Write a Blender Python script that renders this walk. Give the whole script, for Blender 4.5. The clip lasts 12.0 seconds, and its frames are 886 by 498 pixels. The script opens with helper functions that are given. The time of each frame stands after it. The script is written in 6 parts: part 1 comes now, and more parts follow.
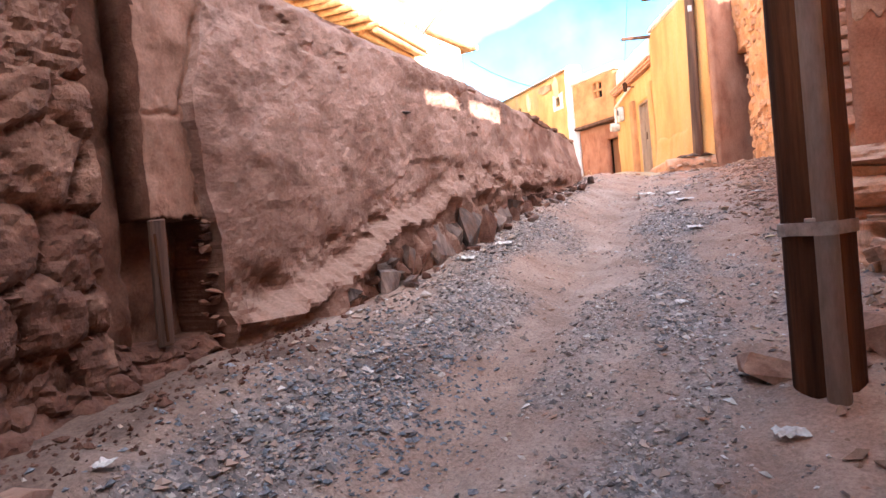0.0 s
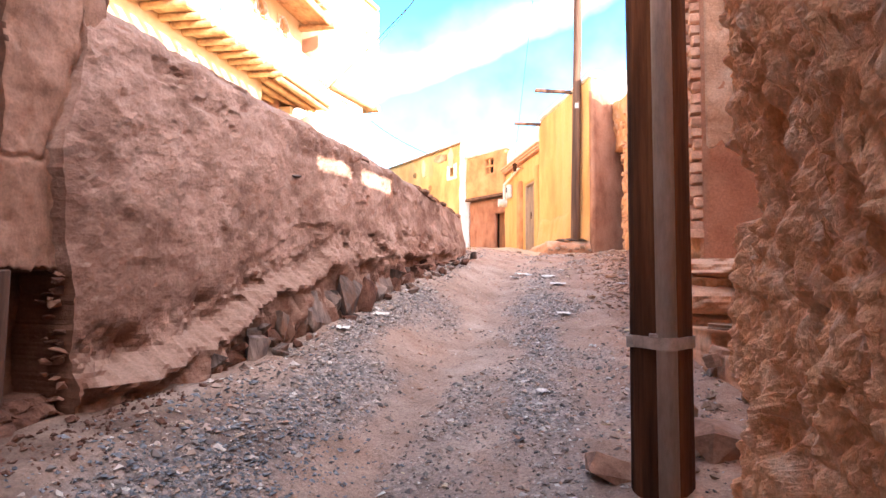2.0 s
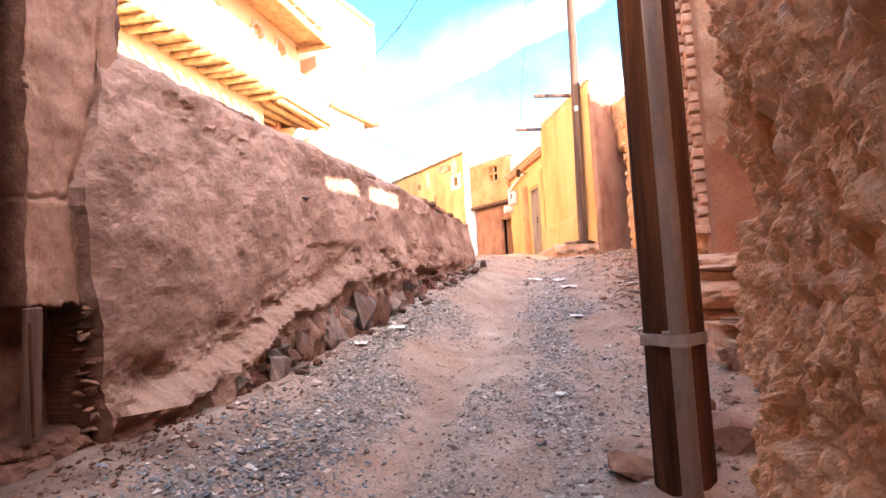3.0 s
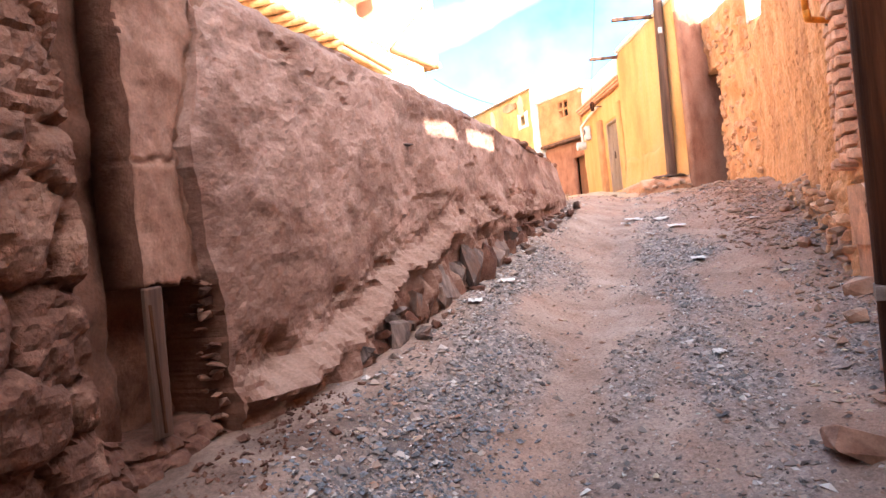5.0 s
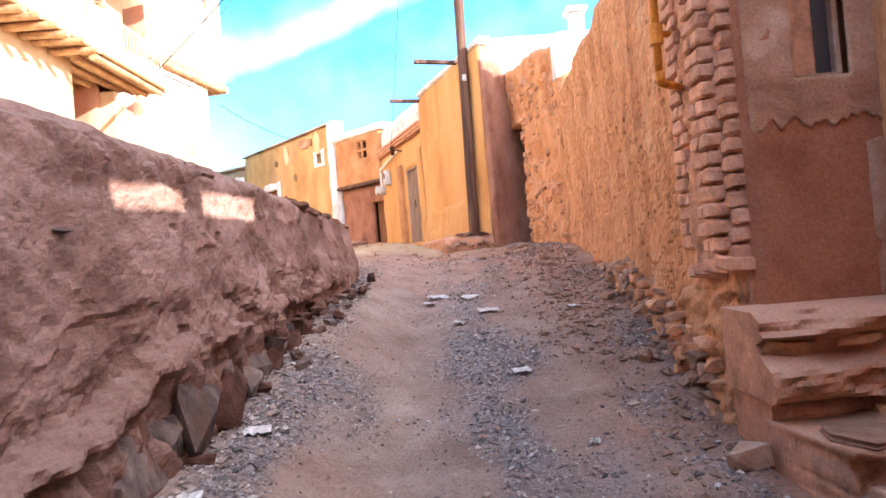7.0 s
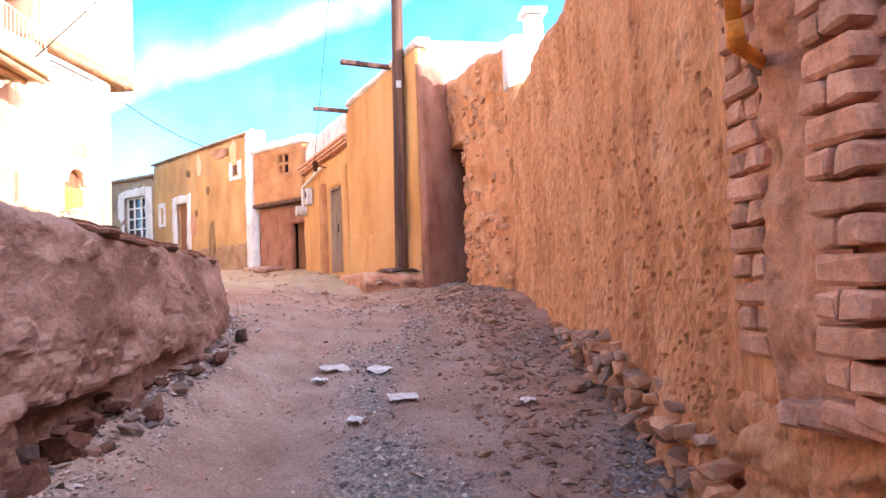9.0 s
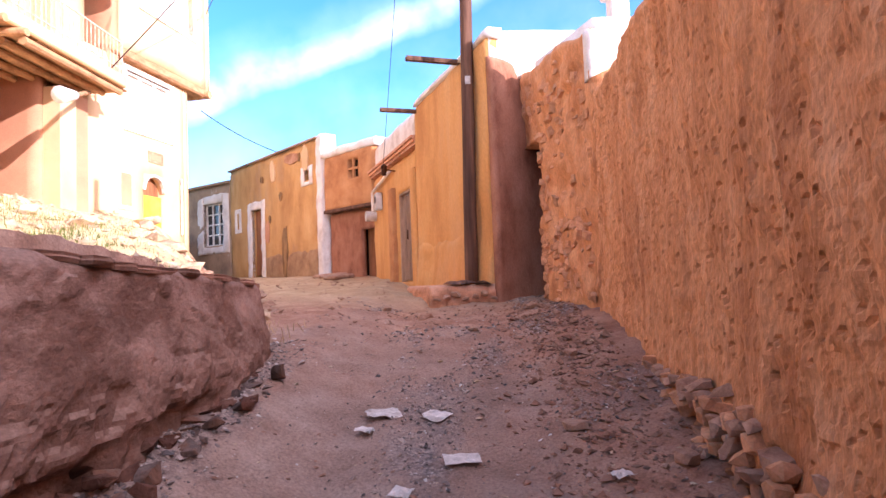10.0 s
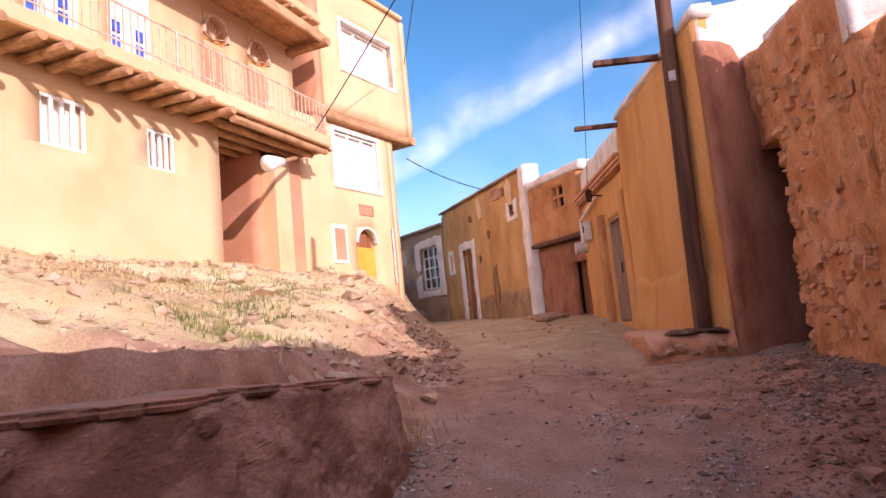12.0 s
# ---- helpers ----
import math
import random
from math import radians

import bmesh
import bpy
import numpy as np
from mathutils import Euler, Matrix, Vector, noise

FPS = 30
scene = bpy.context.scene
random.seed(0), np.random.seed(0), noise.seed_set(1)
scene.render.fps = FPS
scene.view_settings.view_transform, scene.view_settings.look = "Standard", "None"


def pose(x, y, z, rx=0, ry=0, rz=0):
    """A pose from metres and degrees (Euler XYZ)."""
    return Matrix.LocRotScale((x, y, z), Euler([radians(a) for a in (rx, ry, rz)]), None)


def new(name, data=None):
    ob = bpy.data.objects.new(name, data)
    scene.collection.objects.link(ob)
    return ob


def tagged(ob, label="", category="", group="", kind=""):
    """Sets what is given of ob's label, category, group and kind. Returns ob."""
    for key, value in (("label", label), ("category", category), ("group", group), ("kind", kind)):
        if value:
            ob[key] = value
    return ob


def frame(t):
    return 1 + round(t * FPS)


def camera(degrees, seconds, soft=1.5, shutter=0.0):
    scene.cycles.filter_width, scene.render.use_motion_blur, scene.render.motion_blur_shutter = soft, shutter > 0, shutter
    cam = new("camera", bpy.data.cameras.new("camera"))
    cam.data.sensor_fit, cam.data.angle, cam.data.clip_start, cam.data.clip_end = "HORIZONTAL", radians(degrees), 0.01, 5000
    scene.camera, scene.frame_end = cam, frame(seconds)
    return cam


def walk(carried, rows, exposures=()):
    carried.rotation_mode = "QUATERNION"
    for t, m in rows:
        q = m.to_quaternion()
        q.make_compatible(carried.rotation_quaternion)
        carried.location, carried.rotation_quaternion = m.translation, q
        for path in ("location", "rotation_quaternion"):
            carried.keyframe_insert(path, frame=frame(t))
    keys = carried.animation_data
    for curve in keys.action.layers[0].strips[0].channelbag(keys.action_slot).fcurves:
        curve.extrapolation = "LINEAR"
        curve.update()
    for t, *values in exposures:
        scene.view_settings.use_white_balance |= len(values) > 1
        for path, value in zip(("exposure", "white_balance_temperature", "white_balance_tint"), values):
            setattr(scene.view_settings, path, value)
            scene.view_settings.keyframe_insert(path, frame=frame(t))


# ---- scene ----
cam = camera(69.4, 12.0)
METRES, EYE, TILT, LEAN, TURN = 7.2, 1.4, 0.0, 0.0, 23.1
ROWS = [
    (0.0, 0.0, 0.0, 0.0, -0.09, -1.04, 5.09),
    (0.5, 0.0047, -0.0007, 0.0042, -6.27, 0.71, 1.34),
    (1.0, 0.0062, -0.0038, 0.0079, -8.34, 1.75, -0.52),
    (1.5, 0.0069, -0.0066, 0.0125, -9.71, 2.76, -0.53),
    (2.0, 0.0068, -0.0066, 0.017, -10.37, 3.61, -0.37),
    (2.5, 0.008, -0.0099, 0.0204, -10.62, 4.22, 0.64),
    (3.0, 0.0021, -0.0177, 0.0183, -9.39, 4.49, 3.11),
    (5.0, -0.0449, 0.0538, 0.031, -3.95, -0.09, 5.93),
    (5.5, -0.0385, 0.1048, 0.043, -11.36, -0.18, 5.02),
    (6.0, -0.0248, 0.1663, 0.0705, -20.59, -1.47, 6.42),
    (6.5, 0.0037, 0.2231, 0.0882, -21.54, -0.25, 5.31),
    (8.5, 0.1315, 0.4693, 0.1257, -25.18, 2.67, 2.66),
    (9.0, 0.1688, 0.5222, 0.1346, -27.66, 2.95, 2.21),
    (9.5, 0.2031, 0.5702, 0.149, -25.16, 3.12, 1.83),
    (10.0, 0.2304, 0.6219, 0.1603, -20.72, 3.24, 2.14),
    (10.5, 0.2627, 0.6694, 0.1727, -17.07, 3.73, 2.94),
    (11.0, 0.2981, 0.7125, 0.1876, -10.11, 4.27, 3.58),
    (11.5, 0.3187, 0.7589, 0.1945, -5.86, 4.79, 4.86),
    (12.0, 0.3344, 0.7956, 0.2049, -0.02, 6.97, 5.42),
]
EXPO = ((0.0, 2.98, 5700, 15), (0.5, 2.62, 5900, 17), (1.5, 2.92, 5950, 17), (2.5, 3.18, 6050, 18), (3.2, 3.22, 6100, 18), (5.0, 3.08, 5900, 15), (6.5, 2.55, 5650, 16), (8.5, 2.27, 5370, 24), (9.5, 2.1, 5670, 32), (10.5, 1.24, 6120, 43), (12.0, 0.82, 6320, 46))
SKY, SUN_STRENGTH = 0.12, 2.8
FILL_GLOW_COL = (8.5, 8.0, 7.6)
CLOUD_N = (0.259, 0.394, -0.882)
CLOUD_BANDS = ((0.38, 0.0), (0.44, 0.1), (0.487, 0.45), (0.515, 0.4), (0.55, 0.03), (0.66, 0.08), (0.8, 0.0))
CLOUD_COL = (9.0, 9.6, 10.5)
SLOTS = ((2.35, 3.07, 4.03, 4.21), (3.19, 4.10, 4.02, 4.22))
SCRAPS = ((-1.75, 1.35, 0.06, 0.05, 10), (-0.82, 8.94, 0.22, 0.14, 20), (-0.49, 8.95, 0.20, 0.14, -35), (-0.31, 8.30, 0.2, 0.13, 10), (-0.61, 7.96, 0.16, 0.1, 80), (0.47, 7.96, 0.12, 0.08, 30), (-1.78, 4.65, 0.10, 0.09, 15), (-1.72, 5.4, 0.14, 0.1, 15), (-0.18, 6.63, 0.13, 0.09, 15), (-0.22, 4.16, 0.07, 0.06, 50), (0.19, 2.5, 0.11, 0.07, 20), (-0.9, 8.7, 0.12, 0.1, 70), (0.1, 5.56, 0.06, 0.05, 0))
walk(cam, [(t, pose(0, 0, EYE, TILT, LEAN, TURN) @ pose(METRES * x, METRES * y, METRES * z, 90 + pitch, roll, yaw)) for t, x, y, z, yaw, pitch, roll in ROWS], EXPO)

# ---- world, sun ----
SUN = Vector((1.0, -0.62, 0.42)).normalized()
world = bpy.data.worlds.new("world")
scene.world = world
world.use_nodes = True


def build_world():
    nt = world.node_tree
    N, Lk = nt.nodes, nt.links
    N.clear()
    out, bg, sky = N.new("ShaderNodeOutputWorld"), N.new("ShaderNodeBackground"), N.new("ShaderNodeTexSky")
    sky.sky_type, sky.sun_disc = "NISHITA", False
    sky.sun_elevation = math.asin(SUN.z)
    sky.sun_rotation = math.atan2(SUN.x, SUN.y)
    sky.altitude, sky.air_density, sky.dust_density, sky.ozone_density = 1500, 1.0, 0.6, 2.0
    bg.inputs[1].default_value = SKY
    # thin drifting cloud bands
    tc = N.new("ShaderNodeTexCoord")
    dot = N.new("ShaderNodeVectorMath")
    dot.operation = "DOT_PRODUCT"
    dot.inputs[1].default_value = CLOUD_N
    Lk.new(tc.outputs["Generated"], dot.inputs[0])
    noi = N.new("ShaderNodeTexNoise")
    noi.inputs["Scale"].default_value, noi.inputs["Detail"].default_value = 5.0, 6.0
    Lk.new(tc.outputs["Generated"], noi.inputs["Vector"])
    add = N.new("ShaderNodeMath")
    add.operation = "MULTIPLY_ADD"
    add.inputs[1].default_value, add.inputs[2].default_value = 0.09, -0.045
    Lk.new(noi.outputs["Fac"], add.inputs[0])
    tot = N.new("ShaderNodeMath")
    tot.operation = "ADD"
    Lk.new(add.outputs[0], tot.inputs[0])
    Lk.new(dot.outputs["Value"], tot.inputs[1])
    ramp = N.new("ShaderNodeValToRGB")
    els = ramp.color_ramp.elements
    els[0].position, els[0].color = 0.0, (0, 0, 0, 1)
    els[1].position, els[1].color = 1.0, (0, 0, 0, 1)
    for p, v in CLOUD_BANDS:
        e = els.new(p)
        e.color = (v, v, v, 1)
    mr = N.new("ShaderNodeMapRange")
    mr.inputs[1].default_value, mr.inputs[2].default_value = -0.3, 0.3
    Lk.new(tot.outputs[0], mr.inputs[0])
    Lk.new(mr.outputs[0], ramp.inputs[0])
    fine = N.new("ShaderNodeTexNoise")
    fine.inputs["Scale"].default_value, fine.inputs["Detail"].default_value = 9.0, 8.0
    Lk.new(tc.outputs["Generated"], fine.inputs["Vector"])
    mul = N.new("ShaderNodeMath")
    mul.operation = "MULTIPLY"
    mul.use_clamp = True
    fr = N.new("ShaderNodeMapRange")
    fr.inputs[1].default_value, fr.inputs[2].default_value = 0.3, 0.62
    Lk.new(fine.outputs["Fac"], fr.inputs[0])
    Lk.new(ramp.outputs[0], mul.inputs[0])
    Lk.new(fr.outputs[0], mul.inputs[1])
    mix = N.new("ShaderNodeMix")
    mix.data_type = "RGBA"
    mix.inputs["B"].default_value = (*CLOUD_COL, 1)
    Lk.new(mul.outputs[0], mix.inputs["Factor"])
    hsv = N.new("ShaderNodeHueSaturation")
    hsv.inputs["Saturation"].default_value = 1.28
    hsv.inputs["Hue"].default_value = 0.477
    Lk.new(sky.outputs[0], hsv.inputs["Color"])
    Lk.new(hsv.outputs[0], mix.inputs["A"])
    # unseen bright glow added round the sun to lift the shaded lane
    ds = N.new("ShaderNodeVectorMath")
    ds.operation = "DOT_PRODUCT"
    ds.inputs[1].default_value = SUN
    Lk.new(tc.outputs["Generated"], ds.inputs[0])
    vm = N.new("ShaderNodeMapRange")
    vm.interpolation_type = "SMOOTHSTEP"
    vm.inputs[1].default_value, vm.inputs[2].default_value, vm.inputs[4].default_value = -0.05, 0.95, 0.9
    Lk.new(ds.outputs["Value"], vm.inputs[0])
    fill_glow = N.new("ShaderNodeMix")
    fill_glow.data_type = "RGBA"
    fill_glow.inputs["B"].default_value = (*FILL_GLOW_COL, 1)
    Lk.new(vm.outputs[0], fill_glow.inputs["Factor"])
    Lk.new(mix.outputs["Result"], fill_glow.inputs["A"])
    Lk.new(fill_glow.outputs["Result"], bg.inputs[0])
    Lk.new(bg.outputs[0], out.inputs[0])


build_world()
sun_data = bpy.data.lights.new("sun", "SUN")
sun_data.energy, sun_data.angle, sun_data.color = SUN_STRENGTH, radians(0.5), (1.0, 0.90, 0.74)
sun_ob = new("sun", sun_data)
sun_ob.matrix_world = Matrix.Translation((12, -8, 16)) @ SUN.to_track_quat("Z", "Y").to_matrix().to_4x4()


# ---- materials ----
def mat(name, base, dark=None, light=None, scale=6.0, rough=0.95, bump=0.3, grain=60.0, metal=0.0, stretch=(1, 1, 1), spots=None, spot_scale=1.3, vary=0.0, spot_edge=(0.48, 0.6), bump_scale=None, dist=0.02, spec=0.2, speck=0.16, grade=None, low=None, up_tint=None):
    """A weathered surface: two scales of tone, a fine relief, and stains of another colour where spots is given."""
    m = bpy.data.materials.new(name)
    m.use_nodes = True
    nt = m.node_tree
    N, Lk = nt.nodes, nt.links
    N.clear()
    out, bs = N.new("ShaderNodeOutputMaterial"), N.new("ShaderNodeBsdfPrincipled")
    Lk.new(bs.outputs[0], out.inputs[0])
    bs.inputs["Roughness"].default_value, bs.inputs["Metallic"].default_value = rough, metal
    bs.inputs["Specular IOR Level"].default_value = spec
    dark = dark or tuple(c * 0.62 for c in base)
    light = light or tuple(min(1, c * 1.3) for c in base)
    geo = N.new("ShaderNodeNewGeometry")
    mp = N.new("ShaderNodeVectorMath")
    mp.operation = "MULTIPLY"
    mp.inputs[1].default_value = stretch
    Lk.new(geo.outputs["Position"], mp.inputs[0])

    def noise_tex(sc, detail=6.0, rough_=0.6):
        n = N.new("ShaderNodeTexNoise")
        n.inputs["Scale"].default_value, n.inputs["Detail"].default_value, n.inputs["Roughness"].default_value = sc, detail, rough_
        Lk.new(mp.outputs[0], n.inputs["Vector"])
        return n

    n1, n2 = noise_tex(scale), noise_tex(grain, 3.0, 0.7)
    ramp = N.new("ShaderNodeValToRGB")
    els = ramp.color_ramp.elements
    els[0].position, els[0].color = 0.32, (*dark, 1)
    els[1].position, els[1].color = 0.7, (*light, 1)
    mid = els.new(0.5)
    mid.color = (*base, 1)
    Lk.new(n1.outputs["Fac"], ramp.inputs[0])
    col = ramp.outputs[0]
    if spots:
        n3 = noise_tex(spot_scale, 7.0, 0.62)
        mr = N.new("ShaderNodeMapRange")
        mr.inputs[1].default_value, mr.inputs[2].default_value = spot_edge
        if grade:
            # the upper coat is lost further along the wall
            sep = N.new("ShaderNodeSeparateXYZ")
            Lk.new(geo.outputs["Position"], sep.inputs[0])
            gm = N.new("ShaderNodeMapRange")
            gm.inputs[1].default_value, gm.inputs[2].default_value, gm.inputs[4].default_value = grade
            Lk.new(sep.outputs["Y"], gm.inputs[0])
            ga = N.new("ShaderNodeMath")
            Lk.new(n3.outputs["Fac"], ga.inputs[0])
            Lk.new(gm.outputs[0], ga.inputs[1])
            Lk.new(ga.outputs[0], mr.inputs[0])
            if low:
                # and near its foot, which also puts the shade there into the colour
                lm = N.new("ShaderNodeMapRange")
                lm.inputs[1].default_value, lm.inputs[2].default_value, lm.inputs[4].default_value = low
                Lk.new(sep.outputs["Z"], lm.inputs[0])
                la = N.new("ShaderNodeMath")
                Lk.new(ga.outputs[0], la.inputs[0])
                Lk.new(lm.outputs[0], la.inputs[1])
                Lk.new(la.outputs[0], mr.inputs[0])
        else:
            Lk.new(n3.outputs["Fac"], mr.inputs[0])
        mx = N.new("ShaderNodeMix")
        mx.data_type = "RGBA"
        mx.inputs["B"].default_value = (*spots, 1)
        Lk.new(mr.outputs[0], mx.inputs["Factor"])
        Lk.new(col, mx.inputs["A"])
        col = mx.outputs["Result"]
    if up_tint:
        # upward faces get a dusty tone that also paints in the sky's light
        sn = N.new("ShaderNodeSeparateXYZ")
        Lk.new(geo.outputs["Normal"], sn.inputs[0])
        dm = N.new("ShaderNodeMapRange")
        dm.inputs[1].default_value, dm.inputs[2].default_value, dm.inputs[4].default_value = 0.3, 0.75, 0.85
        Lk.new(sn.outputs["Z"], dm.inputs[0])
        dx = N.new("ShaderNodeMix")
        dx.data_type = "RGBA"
        dx.inputs["B"].default_value = (*up_tint, 1)
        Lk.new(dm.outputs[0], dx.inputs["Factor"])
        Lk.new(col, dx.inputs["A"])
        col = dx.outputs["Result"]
    # fine grain of tone
    gr = N.new("ShaderNodeMapRange")
    gr.inputs[1].default_value, gr.inputs[2].default_value, gr.inputs[3].default_value, gr.inputs[4].default_value = 0.3, 0.7, 1 - speck, 1 + speck
    Lk.new(n2.outputs["Fac"], gr.inputs[0])
    if vary:
        oi = N.new("ShaderNodeObjectInfo")
        vr = N.new("ShaderNodeMapRange")
        vr.inputs[3].default_value, vr.inputs[4].default_value = 1 - vary, 1 + vary
        Lk.new(oi.outputs["Random"], vr.inputs[0])
        mm = N.new("ShaderNodeMath")
        mm.operation = "MULTIPLY"
        Lk.new(gr.outputs[0], mm.inputs[0])
        Lk.new(vr.outputs[0], mm.inputs[1])
        grain_out = mm.outputs[0]
    else:
        grain_out = gr.outputs[0]
    sc = N.new("ShaderNodeVectorMath")
    sc.operation = "SCALE"
    Lk.new(col, sc.inputs[0])
    Lk.new(grain_out, sc.inputs["Scale"])
    Lk.new(sc.outputs[0], bs.inputs["Base Color"])
    if bump:
        n4 = noise_tex(bump_scale or grain * 0.4, 6.0, 0.65)
        b = N.new("ShaderNodeBump")
        b.inputs["Strength"].default_value, b.inputs["Distance"].default_value = bump, dist
        Lk.new(n4.outputs["Fac"], b.inputs["Height"])
        Lk.new(b.outputs[0], bs.inputs["Normal"])
    return m


M_LEFT = mat("pink_mud_plaster", (0.38, 0.224, 0.167), dark=(0.315, 0.178, 0.129), light=(0.44, 0.278, 0.216), scale=5.5, spots=(0.205, 0.106, 0.073), spot_scale=2.6, spot_edge=(0.47, 0.64), bump=0.7, bump_scale=38, dist=0.02, grain=55, speck=0.18, grade=(5.0, 7.5, 0.06), low=(2.3, 1.3, 0.22), stretch=(1, 0.75, 1.2), up_tint=(0.33, 0.203, 0.150))
M_STRAW = mat("straw_mud", (0.88, 0.475, 0.265), dark=(0.74, 0.345, 0.165), light=(0.88, 0.59, 0.40), scale=16, bump=1.0, bump_scale=85, dist=0.014, grain=80, stretch=(1, 1, 0.6))
M_OLDBLOCK = mat("dusky_stone_block", (0.31, 0.165, 0.11), dark=(0.18, 0.09, 0.058), light=(0.41, 0.245, 0.175), scale=5, bump=0.6, vary=0.25)
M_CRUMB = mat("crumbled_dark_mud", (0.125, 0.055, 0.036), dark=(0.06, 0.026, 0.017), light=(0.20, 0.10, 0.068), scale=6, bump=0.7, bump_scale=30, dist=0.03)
# its low spots put the shade at the wall foot into the colour
M_OLDSTONE = mat("old_mud_and_stone", (0.265, 0.135, 0.088), dark=(0.16, 0.074, 0.046), light=(0.37, 0.21, 0.145), spots=(0.13, 0.058, 0.037), spot_scale=3.5, spot_edge=(0.54, 0.66), grade=(90.0, 91.0, 0.0), low=(1.95, 1.3, 0.22), scale=3, bump=0.8, bump_scale=18, dist=0.04)
# dark mud with the shade of the recess put into its colour
M_SHADEMUD = mat("shade_dark_mud_plaster", (0.135, 0.06, 0.037), dark=(0.085, 0.036, 0.022), light=(0.19, 0.092, 0.06), scale=5, bump=0.6, bump_scale=26)
M_PIER = mat("reddish_mud_plaster", (0.29, 0.15, 0.10), dark=(0.22, 0.108, 0.07), light=(0.36, 0.20, 0.142), scale=6, bump=0.5, bump_scale=34, speck=0.18)
M_EAST = mat("orange_mud_straw", (0.68, 0.325, 0.148), dark=(0.54, 0.235, 0.098), light=(0.74, 0.40, 0.21), scale=5.0, spots=(0.46, 0.195, 0.085), spot_scale=2.4, spot_edge=(0.54, 0.7), bump=0.6, bump_scale=60, dist=0.02, grain=60, speck=0.22, stretch=(1, 1, 0.28))
M_BRICK = mat("mud_brick", (0.64, 0.325, 0.195), light=(0.72, 0.42, 0.28), scale=10, bump=0.5, grain=70, vary=0.16)
M_MORTAR = mat("mud_mortar", (0.55, 0.275, 0.158), scale=7, bump=0.6, up_tint=(0.60, 0.36, 0.24))
M_STONE = mat("dusty_fieldstone", (0.40, 0.238, 0.16), dark=(0.27, 0.148, 0.095), light=(0.50, 0.335, 0.24), scale=7, bump=0.6, vary=0.22)
M_RUB = mat("orange_rubble_stone", (0.60, 0.305, 0.16), dark=(0.43, 0.20, 0.095), light=(0.68, 0.39, 0.235), scale=7, bump=0.6, vary=0.2)
M_SLATE = mat("grey_slate", (0.15, 0.105, 0.088), dark=(0.07, 0.047, 0.038), light=(0.25, 0.175, 0.14), scale=11, bump=0.9, vary=0.35, spots=(0.18, 0.09, 0.058), spot_scale=5, spot_edge=(0.5, 0.6), stretch=(1, 1, 0.5))
M_BLUECHIP = mat("blue_grey_slate_chips", (0.17, 0.168, 0.182), dark=(0.09, 0.088, 0.098), light=(0.30, 0.295, 0.31), scale=40, bump=0.5)
M_BANK = mat("pale_bank_stone", (0.52, 0.39, 0.255), dark=(0.34, 0.235, 0.15), light=(0.64, 0.52, 0.38), scale=7, bump=0.6, vary=0.25)
M_OCHRE = mat("ochre_mud_plaster", (0.66, 0.345, 0.118), dark=(0.54, 0.255, 0.085), light=(0.72, 0.42, 0.17), scale=1.6, bump=0.35, bump_scale=20, stretch=(1, 1, 0.3), spots=(0.58, 0.30, 0.13), spot_scale=0.8, spot_edge=(0.55, 0.75))
M_OCHRE2 = mat("yellow_brown_plaster", (0.56, 0.325, 0.125), dark=(0.42, 0.225, 0.085), light=(0.63, 0.40, 0.18), scale=1.6, bump=0.35, spots=(0.42, 0.27, 0.155), spot_scale=0.9, spot_edge=(0.52, 0.68), stretch=(1, 1, 0.5))
M_SOOTPIT = mat("soot_and_pit_shade", (0.27, 0.16, 0.075), dark=(0.13, 0.075, 0.045), light=(0.40, 0.245, 0.11), scale=5, bump=0.3, stretch=(1, 1, 0.3))
M_FOOT = mat("damp_brown_render", (0.36, 0.225, 0.125), dark=(0.26, 0.155, 0.09), light=(0.46, 0.30, 0.17), scale=3, bump=0.4)
M_GREYPL = mat("grey_brown_plaster", (0.36, 0.26, 0.18), dark=(0.22, 0.16, 0.12), scale=1.4, bump=0.35, spots=(0.5, 0.42, 0.34), spot_scale=1.1, spot_edge=(0.58, 0.62))
M_PINKJ = mat("dull_pink_plaster", (0.36, 0.165, 0.10), dark=(0.25, 0.105, 0.063), light=(0.43, 0.215, 0.14), scale=3.5, bump=0.6, bump_scale=16, stretch=(1, 1, 0.5))
M_REDPL = mat("red_brown_plaster", (0.40, 0.16, 0.085), dark=(0.31, 0.115, 0.06), light=(0.43, 0.185, 0.105), scale=3.5, bump=0.4, speck=0.22)
M_LIME = mat("white_lime_plaster", (0.78, 0.73, 0.68), dark=(0.62, 0.55, 0.49), light=(0.85, 0.82, 0.78), scale=3, bump=0.3)
M_LIMEP = mat("tan_lime_plaster", (0.44, 0.235, 0.14), dark=(0.33, 0.16, 0.09), light=(0.56, 0.36, 0.245), scale=3, bump=0.5, bump_scale=30, speck=0.2)
M_HOUSE = mat("warm_house_plaster", (0.69, 0.485, 0.275), dark=(0.63, 0.425, 0.23), light=(0.74, 0.54, 0.325), scale=0.7, bump=0.04, grain=40, speck=0.05)
M_HOUSER = mat("terracotta_plaster", (0.58, 0.29, 0.17), scale=1.0, bump=0.15, light=(0.62, 0.34, 0.2), dark=(0.5, 0.25, 0.15))
M_LOG = mat("pale_timber", (0.46, 0.27, 0.14), dark=(0.30, 0.16, 0.08), scale=6, bump=0.4, vary=0.12, stretch=(1, 0.4, 1))
M_POLE = mat("dark_tarred_timber", (0.10, 0.037, 0.017), dark=(0.028, 0.011, 0.006), light=(0.23, 0.085, 0.036), scale=9, bump=0.5, rough=0.9, spec=0.08, stretch=(1, 1, 0.06), grain=90)
